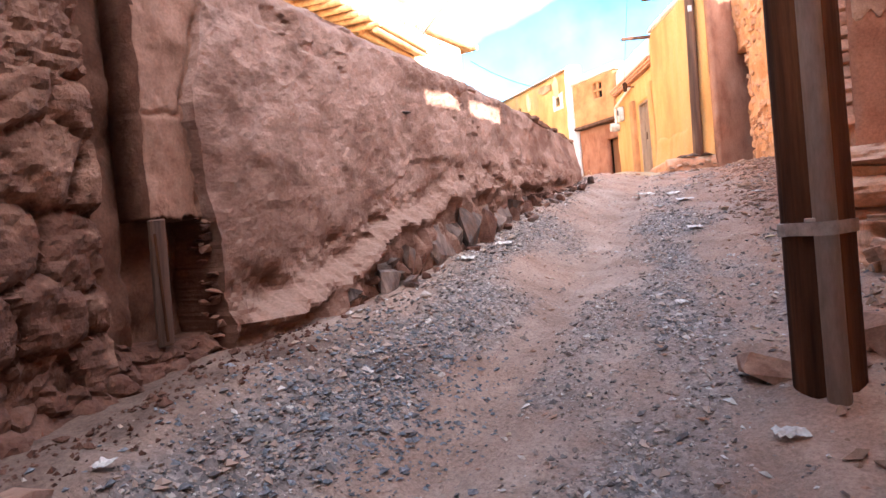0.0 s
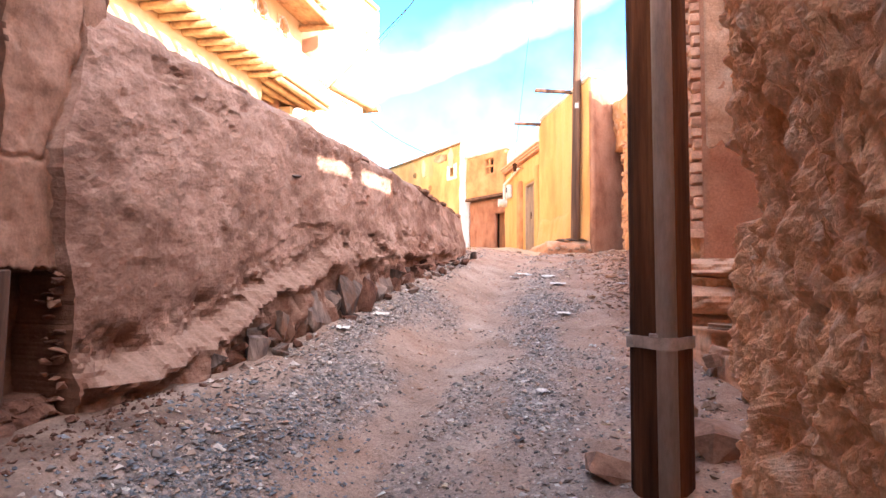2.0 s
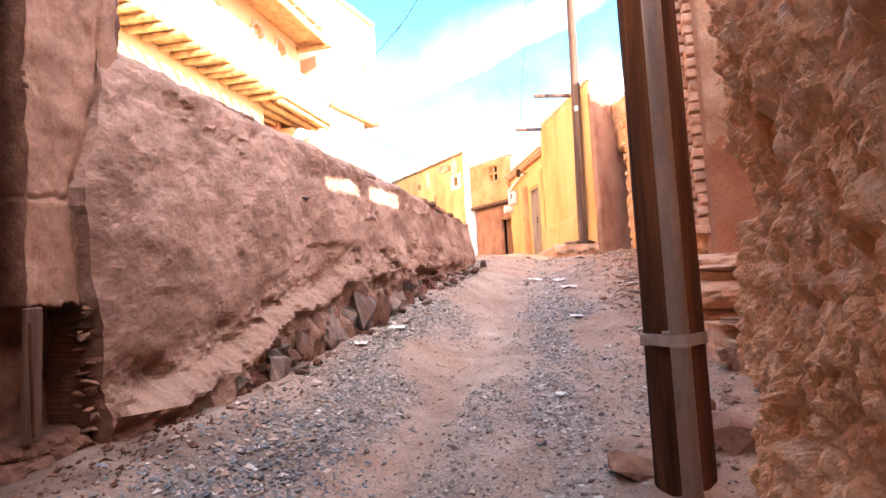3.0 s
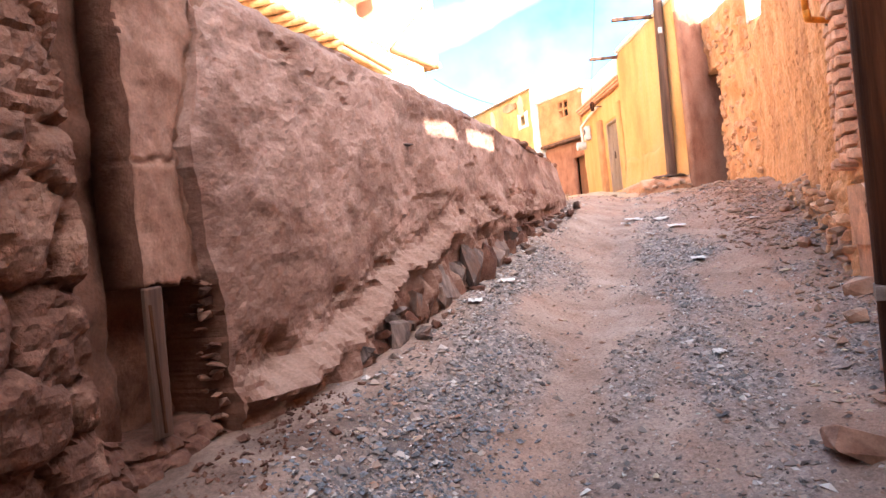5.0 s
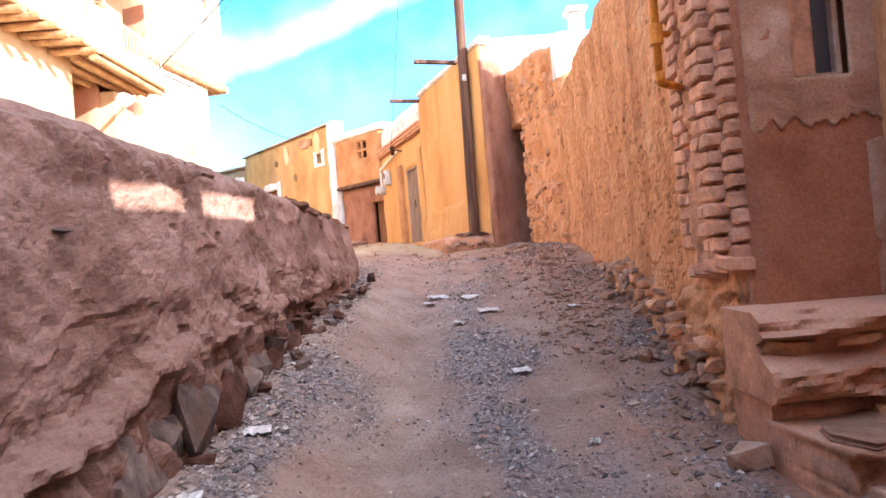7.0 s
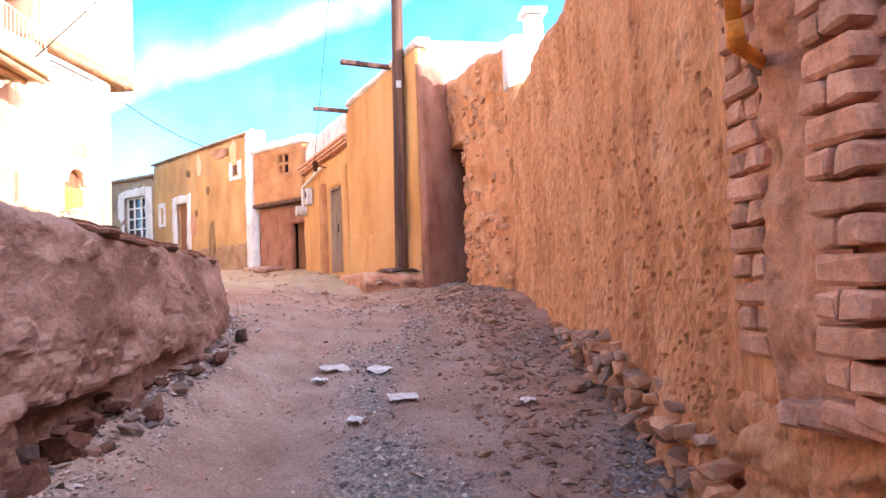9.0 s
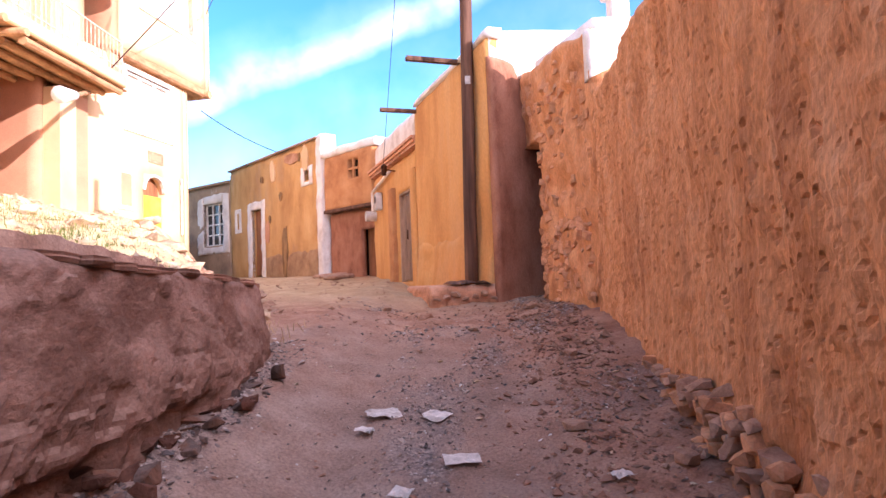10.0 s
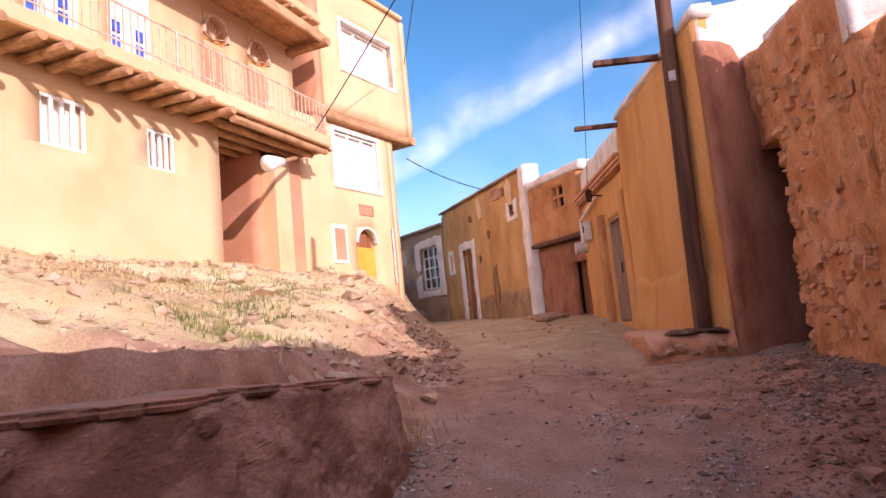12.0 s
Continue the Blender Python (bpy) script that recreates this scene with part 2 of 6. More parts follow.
M_POLE2 = mat("weathered_timber", (0.12, 0.062, 0.042), dark=(0.06, 0.032, 0.022), light=(0.21, 0.115, 0.072), scale=9, bump=0.4, stretch=(1, 1, 0.06), rough=0.85)
M_PIPE = mat("dusty_grey_conduit", (0.40, 0.31, 0.26), dark=(0.30, 0.23, 0.19), light=(0.48, 0.40, 0.35), scale=5, bump=0.1, rough=0.6, stretch=(1, 1, 0.2))
M_STRAP = mat("rusty_strap_metal", (0.34, 0.27, 0.23), scale=9, bump=0.2, rough=0.55, metal=0.3)
M_GAS = mat("yellow_gas_paint", (0.72, 0.26, 0.03), scale=8, bump=0.1, rough=0.45, dark=(0.55, 0.18, 0.02))
M_WOODDOOR = mat("brown_door_timber", (0.30, 0.13, 0.06), scale=8, bump=0.3, stretch=(1, 1, 0.1), rough=0.7)
M_TERRA = mat("terracotta_mud_plaster", (0.52, 0.25, 0.105), dark=(0.39, 0.17, 0.07), light=(0.60, 0.32, 0.15), scale=2.0, bump=0.3)
M_METALDOOR = mat("grey_beige_sheet_metal", (0.38, 0.255, 0.175), scale=4, bump=0.1, rough=0.6, stretch=(1, 1, 0.2))
M_YDOOR = mat("yellow_door_paint", (0.76, 0.37, 0.05), scale=3, bump=0.08, rough=0.5, light=(0.80, 0.42, 0.08), dark=(0.68, 0.31, 0.04))
M_WHITE = mat("white_frame_paint", (0.80, 0.79, 0.76), dark=(0.70, 0.68, 0.64), scale=4, bump=0.05, rough=0.5)
M_CREAM = mat("cream_curtain", (0.80, 0.74, 0.66), dark=(0.70, 0.62, 0.53), scale=6, bump=0.1, stretch=(8, 8, 0.3))
# near-black fill painted in where openings are unlit; also the meter dial
M_DARK = mat("near_black_fill", (0.03, 0.022, 0.018), scale=3, bump=0.0)
M_RAIL = mat("beige_railing_paint", (0.62, 0.46, 0.34), scale=6, bump=0.0, rough=0.5)
M_CABLE = mat("black_cable_rubber", (0.03, 0.03, 0.035), scale=6, bump=0.0, rough=0.6)
M_BLUEG = mat("blue_stained_glass", (0.05, 0.12, 0.5), scale=6, bump=0.0, rough=0.2)
M_PAPER = mat("dirty_white_paper", (0.60, 0.55, 0.50), dark=(0.42, 0.37, 0.32), scale=12, bump=0.2)
M_LTGREY = mat("pale_grey_metal", (0.55, 0.53, 0.5), scale=6, bump=0.05, rough=0.5)
M_GRASS = mat("dry_green_grass", (0.16, 0.19, 0.05), dark=(0.10, 0.12, 0.03), light=(0.32, 0.30, 0.10), scale=3, bump=0.0)
M_STRAWDRY = mat("dry_straw", (0.48, 0.33, 0.17), scale=5, bump=0.0)


def glass_material():
    m = bpy.data.materials.new("window_glass")
    m.use_nodes = True
    b = m.node_tree.nodes["Principled BSDF"]
    b.inputs["Base Color"].default_value = (0.05, 0.05, 0.055, 1)
    b.inputs["Roughness"].default_value = 0.06
    b.inputs["Specular IOR Level"].default_value = 0.6
    return m


M_GLASS = glass_material()


def gravel_material():
    """Loose stones whose tone changes from stone to stone."""
    m = bpy.data.materials.new("loose_gravel")
    m.use_nodes = True
    nt = m.node_tree
    N, Lk = nt.nodes, nt.links
    b = N["Principled BSDF"]
    b.inputs["Roughness"].default_value = 0.9
    b.inputs["Specular IOR Level"].default_value = 0.25
    g = N.new("ShaderNodeNewGeometry")
    r = N.new("ShaderNodeValToRGB")
    e = r.color_ramp.elements
    e[0].position, e[0].color = 0.0, (0.10, 0.08, 0.075, 1)
    e[1].position, e[1].color = 1.0, (0.62, 0.56, 0.50, 1)
    for p, c in ((0.25, (0.20, 0.165, 0.15, 1)), (0.5, (0.30, 0.22, 0.18, 1)), (0.7, (0.36, 0.25, 0.19, 1)), (0.85, (0.44, 0.33, 0.27, 1)), (0.95, (0.50, 0.43, 0.38, 1))):
        k = e.new(p)
        k.color = c
    Lk.new(g.outputs["Random Per Island"], r.inputs[0])
    Lk.new(r.outputs[0], b.inputs["Base Color"])
    return m


M_GRAVEL = gravel_material()


def ground_material():
    """Dusty red-brown earth with bands of grey gravel along the wheel ruts."""
    m = bpy.data.materials.new("dusty_earth_and_gravel")
    m.use_nodes = True
    nt = m.node_tree
    N, Lk = nt.nodes, nt.links
    b = N["Principled BSDF"]
    b.inputs["Roughness"].default_value = 0.97
    b.inputs["Specular IOR Level"].default_value = 0.15
    g = N.new("ShaderNodeNewGeometry")

    def nz(sc, d=6.0, r=0.6):
        n = N.new("ShaderNodeTexNoise")
        n.inputs["Scale"].default_value, n.inputs["Detail"].default_value, n.inputs["Roughness"].default_value = sc, d, r
        Lk.new(g.outputs["Position"], n.inputs["Vector"])
        return n.outputs["Fac"]

    def ramp(src, stops):
        r = N.new("ShaderNodeValToRGB")
        e = r.color_ramp.elements
        e[0].position, e[0].color = stops[0][0], (*stops[0][1], 1)
        e[1].position, e[1].color = stops[-1][0], (*stops[-1][1], 1)
        for p, c in stops[1:-1]:
            k = e.new(p)
            k.color = (*c, 1)
        Lk.new(src, r.inputs[0])
        return r.outputs[0]

    dusty = ramp(nz(2.5), ((0.3, (0.26, 0.165, 0.122)), (0.5, (0.35, 0.235, 0.18)), (0.72, (0.45, 0.325, 0.258))))
    redder = ramp(nz(3.5), ((0.3, (0.26, 0.13, 0.082)), (0.5, (0.38, 0.21, 0.14)), (0.72, (0.50, 0.315, 0.22))))
    ra = N.new("ShaderNodeAttribute")
    ra.attribute_name = "red"
    em = N.new("ShaderNodeMix")
    em.data_type = "RGBA"
    Lk.new(ra.outputs["Fac"], em.inputs["Factor"])
    Lk.new(dusty, em.inputs["A"])
    Lk.new(redder, em.inputs["B"])
    earth = em.outputs["Result"]
    vor = N.new("ShaderNodeTexVoronoi")
    vor.inputs["Scale"].default_value = 42
    Lk.new(g.outputs["Position"], vor.inputs["Vector"])
    grey = ramp(vor.outputs["Color"], ((0.1, (0.12, 0.10, 0.095)), (0.5, (0.23, 0.19, 0.175)), (0.9, (0.40, 0.32, 0.275))))
    mask = N.new("ShaderNodeMapRange")
    mask.inputs[1].default_value, mask.inputs[2].default_value = 0.36, 0.66
    attr = N.new("ShaderNodeAttribute")
    attr.attribute_name = "gravel"
    ma = N.new("ShaderNodeMath")
    ma.operation = "MULTIPLY_ADD"
    ma.inputs[1].default_value = 0.5
    Lk.new(nz(3.2, 8.0, 0.7), ma.inputs[0])
    Lk.new(attr.outputs["Fac"], ma.inputs[2])
    sb = N.new("ShaderNodeMath")
    sb.operation = "SUBTRACT"
    sb.inputs[1].default_value = 0.0
    Lk.new(ma.outputs[0], sb.inputs[0])
    Lk.new(sb.outputs[0], mask.inputs[0])
    mx = N.new("ShaderNodeMix")
    mx.data_type = "RGBA"
    Lk.new(mask.outputs[0], mx.inputs["Factor"])
    Lk.new(earth, mx.inputs["A"])
    Lk.new(grey, mx.inputs["B"])
    # pale straw earth whose colour also carries the sunlight on the bank
    pale = N.new("ShaderNodeAttribute")
    pale.attribute_name = "pale"
    px = N.new("ShaderNodeMix")
    px.data_type = "RGBA"
    straw = ramp(nz(1.1, 7.0, 0.65), ((0.35, (0.45, 0.35, 0.185)), (0.5, (0.60, 0.50, 0.275)), (0.68, (0.71, 0.63, 0.39))))
    Lk.new(pale.outputs["Fac"], px.inputs["Factor"])
    Lk.new(mx.outputs["Result"], px.inputs["A"])
    Lk.new(straw, px.inputs["B"])
    soil = N.new("ShaderNodeAttribute")
    soil.attribute_name = "soil"
    so = N.new("ShaderNodeMix")
    so.data_type = "RGBA"
    Lk.new(soil.outputs["Fac"], so.inputs["Factor"])
    Lk.new(px.outputs["Result"], so.inputs["A"])
    Lk.new(ramp(nz(5.0, 7.0, 0.65), ((0.3, (0.075, 0.045, 0.034)), (0.5, (0.14, 0.085, 0.063)), (0.7, (0.22, 0.14, 0.105)))), so.inputs["B"])
    sp = N.new("ShaderNodeMapRange")
    sp.inputs[1].default_value, sp.inputs[2].default_value, sp.inputs[3].default_value, sp.inputs[4].default_value = 0.3, 0.7, 0.7, 1.28
    Lk.new(nz(55, 4.0, 0.75), sp.inputs[0])
    sc = N.new("ShaderNodeVectorMath")
    sc.operation = "SCALE"
    Lk.new(so.outputs["Result"], sc.inputs[0])
    Lk.new(sp.outputs[0], sc.inputs["Scale"])
    Lk.new(sc.outputs[0], b.inputs["Base Color"])
    bp = N.new("ShaderNodeBump")
    bp.inputs["Strength"].default_value, bp.inputs["Distance"].default_value = 0.7, 0.03
    Lk.new(nz(28, 6.0, 0.7), bp.inputs["Height"])
    Lk.new(bp.outputs[0], b.inputs["Normal"])
    return m


M_GROUND = ground_material()


# ---- builders ----
def vnoise(p, seed=0):
    """Smooth value noise in -1..1 at the rows of p."""
    p = np.asarray(p, float)
    i = np.floor(p).astype(np.int64)
    f = p - i
    u = f * f * (3 - 2 * f)
    tot = np.zeros(len(p))
    for dx in (0, 1):
        for dy in (0, 1):
            for dz in (0, 1):
                h = (i[:, 0] + dx) * 374761393 + (i[:, 1] + dy) * 668265263 + (i[:, 2] + dz) * 2147483647 + seed * 974711
                h = (h ^ (h >> 13)) * 1274126177
                h = h ^ (h >> 16)
                v = (h & 0xFFFF) / 32767.5 - 1
                tot += v * np.where(dx, u[:, 0], 1 - u[:, 0]) * np.where(dy, u[:, 1], 1 - u[:, 1]) * np.where(dz, u[:, 2], 1 - u[:, 2])
    return tot


def fbm(p, octaves=4, gain=0.5, seed=0):
    p = np.asarray(p, float)
    tot, a = np.zeros(len(p)), 1.0
    for k in range(octaves):
        tot += a * vnoise(p * 2.0**k + 17.3 * k, seed + k)
        a *= gain
    return tot


def cells(u, v, seed=0):
    """Uneven cells of unit size: the gap to the nearest joint, a number of its own for each cell, the way to its middle."""
    iu, iv = np.floor(u).astype(np.int64), np.floor(v).astype(np.int64)
    best, second, own = np.full(len(u), 9.0), np.full(len(u), 9.0), np.zeros(len(u))
    for du in (-1, 0, 1):
        for dv in (-1, 0, 1):
            h = ((iu + du) * 374761393 + (iv + dv) * 668265263 + seed * 974711) & 0x7FFFFFFF
            h = ((h ^ (h >> 13)) * 1274126177) & 0x7FFFFFFF
            a, b, c = (h & 1023) / 1023, ((h >> 10) & 1023) / 1023, ((h >> 5) & 1023) / 1023
            d = np.hypot(iu + du + 0.15 + 0.7 * a - u, iv + dv + 0.15 + 0.7 * b - v)
            second = np.where(d < best, best, np.minimum(second, d))
            own = np.where(d < best, c, own)
            best = np.minimum(best, d)
    return second - best, own, best


def smooth(u):
    u = np.clip(u, 0, 1)
    return u * u * (3 - 2 * u)


def mesh_ob(name, verts, faces, material, parent=None, smooth_shade=True):
    me = bpy.data.meshes.new(name)
    me.from_pydata(verts if isinstance(verts, list) else verts.tolist(), [], faces if isinstance(faces, list) else faces.tolist())
    me.materials.append(material)
    me.update()
    if smooth_shade:
        me.polygons.foreach_set("use_smooth", [True] * len(me.polygons))
    ob = new(name, me)
    ob.parent = parent
    return ob


def part(name, bm, material, parent=None, label="", smooth_shade=False):
    """Links a bmesh as one mesh object, under a thing where parent is given."""
    bmesh.ops.recalc_face_normals(bm, faces=bm.faces)
    me = bpy.data.meshes.new(name)
    bm.to_mesh(me)
    bm.free()
    me.materials.append(material)
    if smooth_shade:
        me.polygons.foreach_set("use_smooth", [True] * len(me.polygons))
    ob = new(name, me)
    ob.parent = parent
    if label:
        tagged(ob, label)
    return ob


def thing(name, label, category, group="", kind=""):
    return tagged(new(name), label, category, group, kind)


def box(x0, x1, y0, y1, z0, z1, bevel=0.01, m=None, bm=None):
    bm = bm or bmesh.new()
    got = bmesh.ops.create_cube(bm, size=1)["verts"]
    bmesh.ops.transform(bm, matrix=Matrix.Translation(((x0 + x1) / 2, (y0 + y1) / 2, (z0 + z1) / 2)) @ Matrix.Diagonal((abs(x1 - x0), abs(y1 - y0), abs(z1 - z0), 1)), verts=got)
    if bevel:
        es = list({e for v in got for e in v.link_edges})
        got = bmesh.ops.bevel(bm, geom=es, offset=bevel, segments=1, affect="EDGES")["verts"]
    if m is not None:
        bmesh.ops.transform(bm, matrix=m, verts=list(bm.verts) if bevel else got)
    return bm


def rod(a, b, r0, r1=None, n=10, rings=2, wobble=0.0, m=None, bm=None, seed=0):
    """A round bar from a to b; with wobble it is an uneven log."""
    bm = bm or bmesh.new()
    a, b = Vector(a), Vector(b)
    if m is not None:
        a, b = m @ a, m @ b
    r1 = r0 if r1 is None else r1
    turn = (b - a).to_track_quat("Z", "Y").to_matrix()
    rows = []
    for k in range(rings):
        t = k / (rings - 1)
        c, r = a.lerp(b, t), r0 + (r1 - r0) * t
        off = Vector((noise.noise((seed + k * 0.9, 3.1, seed)), noise.noise((seed, k * 0.9, 7.7)), 0)) * wobble * r
        rows.append([bm.verts.new(c + turn @ (off + Vector((math.cos(q) * r * (1 + wobble * 0.5 * noise.noise((q, k, seed))), math.sin(q) * r, 0)))) for q in [2 * math.pi * j / n for j in range(n)]])
    for k in range(rings - 1):
        for j in range(n):
            bm.faces.new((rows[k][j], rows[k][(j + 1) % n], rows[k + 1][(j + 1) % n], rows[k + 1][j]))
    bm.faces.new(rows[0][::-1])
    bm.faces.new(rows[-1])
    return bm


class Plane:
    """A wall line in plan: s along it, d into the wall, z up. side 'L' fronts to the left of the way along it."""

    def __init__(self, p0, az, side):
        a = radians(az)
        along = Vector((-math.sin(a), math.cos(a), 0))
        into = Vector((math.cos(a), math.sin(a), 0)) * (1 if side == "L" else -1)
        self.m = Matrix(((along.x, into.x, 0, p0[0]), (along.y, into.y, 0, p0[1]), (0, 0, 1, 0), (0, 0, 0, 1)))

    def at(self, s, d, z):
        return self.m @ Vector((s, d, z))


def slab(name, plane, s0, s1, z0, z1, th, material, openings=(), step=0.15, amp=0.02, scale=1.5, top=None, off=None, parent=None, seed=0, octaves=3, zkeep=None, label=""):
    """A wall of that thickness with openings (s0, s1, z0, z1) right through it, an uneven front and, with top(s), an uneven top."""

    def cuts(lo, hi, marks):
        marks = sorted({lo, hi, *[q for q in marks if lo < q < hi]})
        got = []
        for p, q in zip(marks, marks[1:]):
            n = max(1, int(math.ceil((q - p) / step - 1e-6)))
            got += [p + (q - p) * k / n for k in range(n)]
        return np.array(got + [hi])

    ss = cuts(s0, s1, [q for o in openings for q in o[:2]])
    zs = cuts(z0, z1, [q for o in openings for q in o[2:]])
    S, Z = np.meshgrid(ss, zs, indexing="ij")
    S, Z = S.ravel(), Z.ravel()
    zt = Z.copy()
    if top is not None:
        tz = np.array([top(s) for s in ss])[:, None].repeat(len(zs), 1).ravel()
        keep = zkeep if zkeep is not None else max([o[3] for o in openings] + [z0]) + 0.02
        zt = np.where(Z > keep, keep + (Z - keep) * (tz - keep) / (z1 - keep), Z)
    P = np.stack([S, zt, np.full(len(S), seed * 3.7)], 1)
    d = -amp * fbm(P * scale, octaves, 0.55, seed)
    if off is not None:
        d = d - off(S, zt)
    # rounded top edge
    rim = np.clip(1 - (z1 - Z) / 0.12, 0, 1)
    d = d + 0.05 * rim**2
    n = len(S)
    loc = np.concatenate([np.stack([S, d, zt], 1), np.stack([S, np.full(n, th), zt], 1)])
    M3 = np.array(plane.m)
    W = loc @ M3[:3, :3].T + M3[:3, 3]
    ns, nz = len(ss), len(zs)
    cs, cz = (ss[:-1] + ss[1:]) / 2, (zs[:-1] + zs[1:]) / 2
    solid = np.ones((ns - 1, nz - 1), bool)
    for a, b, c, e in openings:
        solid &= ~(((cs > a) & (cs < b))[:, None] & ((cz > c) & (cz < e))[None, :])
    idx = lambda i, j: i * nz + j
    faces = []
    get = lambda i, j: 0 <= i < ns - 1 and 0 <= j < nz - 1 and solid[i, j]
    flip = np.linalg.det(M3[:3, :3]) < 0
    for i in range(ns - 1):
        for j in range(nz - 1):
            if not solid[i, j]:
                continue
            a, b, c, e = idx(i, j), idx(i + 1, j), idx(i + 1, j + 1), idx(i, j + 1)
            faces.append((a, b, c, e))
            faces.append((n + a, n + e, n + c, n + b))
            if not get(i - 1, j):
                faces.append((a, e, n + e, n + a))
            if not get(i + 1, j):
                faces.append((b, n + b, n + c, c))
            if not get(i, j - 1):
                faces.append((a, n + a, n + b, b))
            if not get(i, j + 1):
                faces.append((e, c, n + c, n + e))
    if flip:
        faces = [f[::-1] for f in faces]
    ob = mesh_ob(name, W, faces, material, parent)
    if label:
        tagged(ob, label)
    return ob


def stone_mesh(name, seed, material, pts=13, flat=1.0):
    rnd = random.Random(seed)
    bm = bmesh.new()
    for _ in range(pts):
        v = Vector((rnd.gauss(0, 1), rnd.gauss(0, 1), rnd.gauss(0, 1))).normalized()
        v = Vector([math.copysign(abs(c) ** 0.7, c) for c in v]) * 0.5 * rnd.uniform(0.85, 1.1)
        bm.verts.new((v.x, v.y, v.z * flat))
    got = bmesh.ops.convex_hull(bm, input=list(bm.verts))
    bmesh.ops.delete(bm, geom=list({g for g in got["geom_interior"] + got["geom_unused"] if isinstance(g, bmesh.types.BMVert)}), context="VERTS")
    me = bpy.data.meshes.new(name)
    bmesh.ops.recalc_face_normals(bm, faces=bm.faces)
    bm.to_mesh(me)
    bm.free()
    me.materials.append(material)
    return me


def flag_mesh(name, seed, material, sides=7):
    """A flat broken slab of stone, one unit across, with a ragged outline and split edges."""
    r = random.Random(seed)
    bm = bmesh.new()
    rows = []
    rad = [0.5 * r.uniform(0.72, 1.1) for _ in range(sides)]
    ang = [2 * math.pi * (k + r.uniform(-0.3, 0.3)) / sides for k in range(sides)]
    for z, q in ((-0.5, 0.9), (-0.1, 1.0), (0.1, 0.93), (0.42, 0.98), (0.5, 0.9)):
        rows.append([bm.verts.new((math.cos(a) * d * q * r.uniform(0.95, 1.04), math.sin(a) * d * q * r.uniform(0.95, 1.04), z + r.uniform(-0.06, 0.06))) for a, d in zip(ang, rad)])
    for lo, hi in zip(rows, rows[1:]):
        for k in range(sides):
            bm.faces.new((lo[k], lo[(k + 1) % sides], hi[(k + 1) % sides], hi[k]))
    bm.faces.new(rows[0][::-1])
    bm.faces.new(rows[-1])
    bmesh.ops.recalc_face_normals(bm, faces=bm.faces)
    me = bpy.data.meshes.new(name)
    bm.to_mesh(me)
    bm.free()
    me.materials.append(material)
    return me


STONES = [stone_mesh("stone", 40 + k, M_STONE, pts=22) for k in range(7)]
SLATES = [stone_mesh("slate", 80 + k, M_SLATE, pts=12) for k in range(6)]


def piece(name, me, where, size, turn=(0, 0, 0), parent=None):
    ob = new(name, me)
    ob.matrix_basis = Matrix.LocRotScale(where, Euler(turn), size)
    ob.parent = parent
    return ob


def patch(name, plane, s, z, w, h, material, parent, label="", seed=0, proud=0.012):
    """A ragged thin coat of plaster or stain on a wall front."""
    bm = bmesh.new()
    ring = []
    for k in range(40):
        a = 2 * math.pi * k / 40
        r = 1 + 0.35 * noise.noise((math.cos(a) * 1.6, math.sin(a) * 1.6, seed)) + 0.16 * noise.noise((math.cos(a) * 6, math.sin(a) * 6, seed + 3.3))
        ring.append((s + 0.5 * w * r * math.cos(a), z + 0.5 * h * r * math.sin(a)))
    front = [bm.verts.new(plane.at(p, -proud - 0.03, q)) for p, q in ring]
    back = [bm.verts.new(plane.at(p, 0.03, q)) for p, q in ring]
    bm.faces.new(front)
    for k in range(40):
        bm.faces.new((front[k], front[(k + 1) % 40], back[(k + 1) % 40], back[k]))
    return part(name, bm, material, parent, label)


def ragged_top(ob, z0, z1, amount, freq, seed=0.0):
    """Makes the upper edge between z0 and z1 uneven."""
    for v in ob.data.vertices:
        k = min(1.0, max(0.0, (v.co.z - z0) / (z1 - z0)))
        v.co.z += k * amount * (noise.noise((v.co.x * freq, v.co.y * freq, seed)) + 0.5 * noise.noise((v.co.x * freq * 4, v.co.y * freq * 4, seed + 2)))


def lerp(tab):
    xs, ys = [a for a, _ in tab], [b for _, b in tab]
    return lambda v: np.interp(v, xs, ys)


# ---- the ground ----
LANE_Z = lerp(((-60, -9.0), (-10, -1.6), (0, 0.14), (2.67, 0.60), (3.3, 0.71), (4.2, 0.885), (5.1, 1.0), (5.6, 1.055), (6.44, 1.22), (7.23, 1.41), (8.4, 1.61), (9.9, 1.93), (11.2, 2.11), (13.3, 2.26), (14.8, 2.38), (20.3, 2.66), (22.3, 2.80), (30, 3.1), (60, 3.6), (900, 4)))
LANE_L = lerp(((-60, -3.6), (2.7, -3.6), (3.0, -2.4), (9.7, -2.4), (10.3, -2.15), (11.4, -2.1), (14.5, -3.4), (18, -5.1), (21, -6.6), (25, -8.3), (29, -10.6), (40, -17), (900, -17)))
TERR = lambda x: 2.60 + np.interp(-x, [2.3, 3.2, 4.4, 9.5], [0.0, 0.05, 0.46, 1.96]) + 0.02 * np.clip(-x - 9.5, 0, 400)


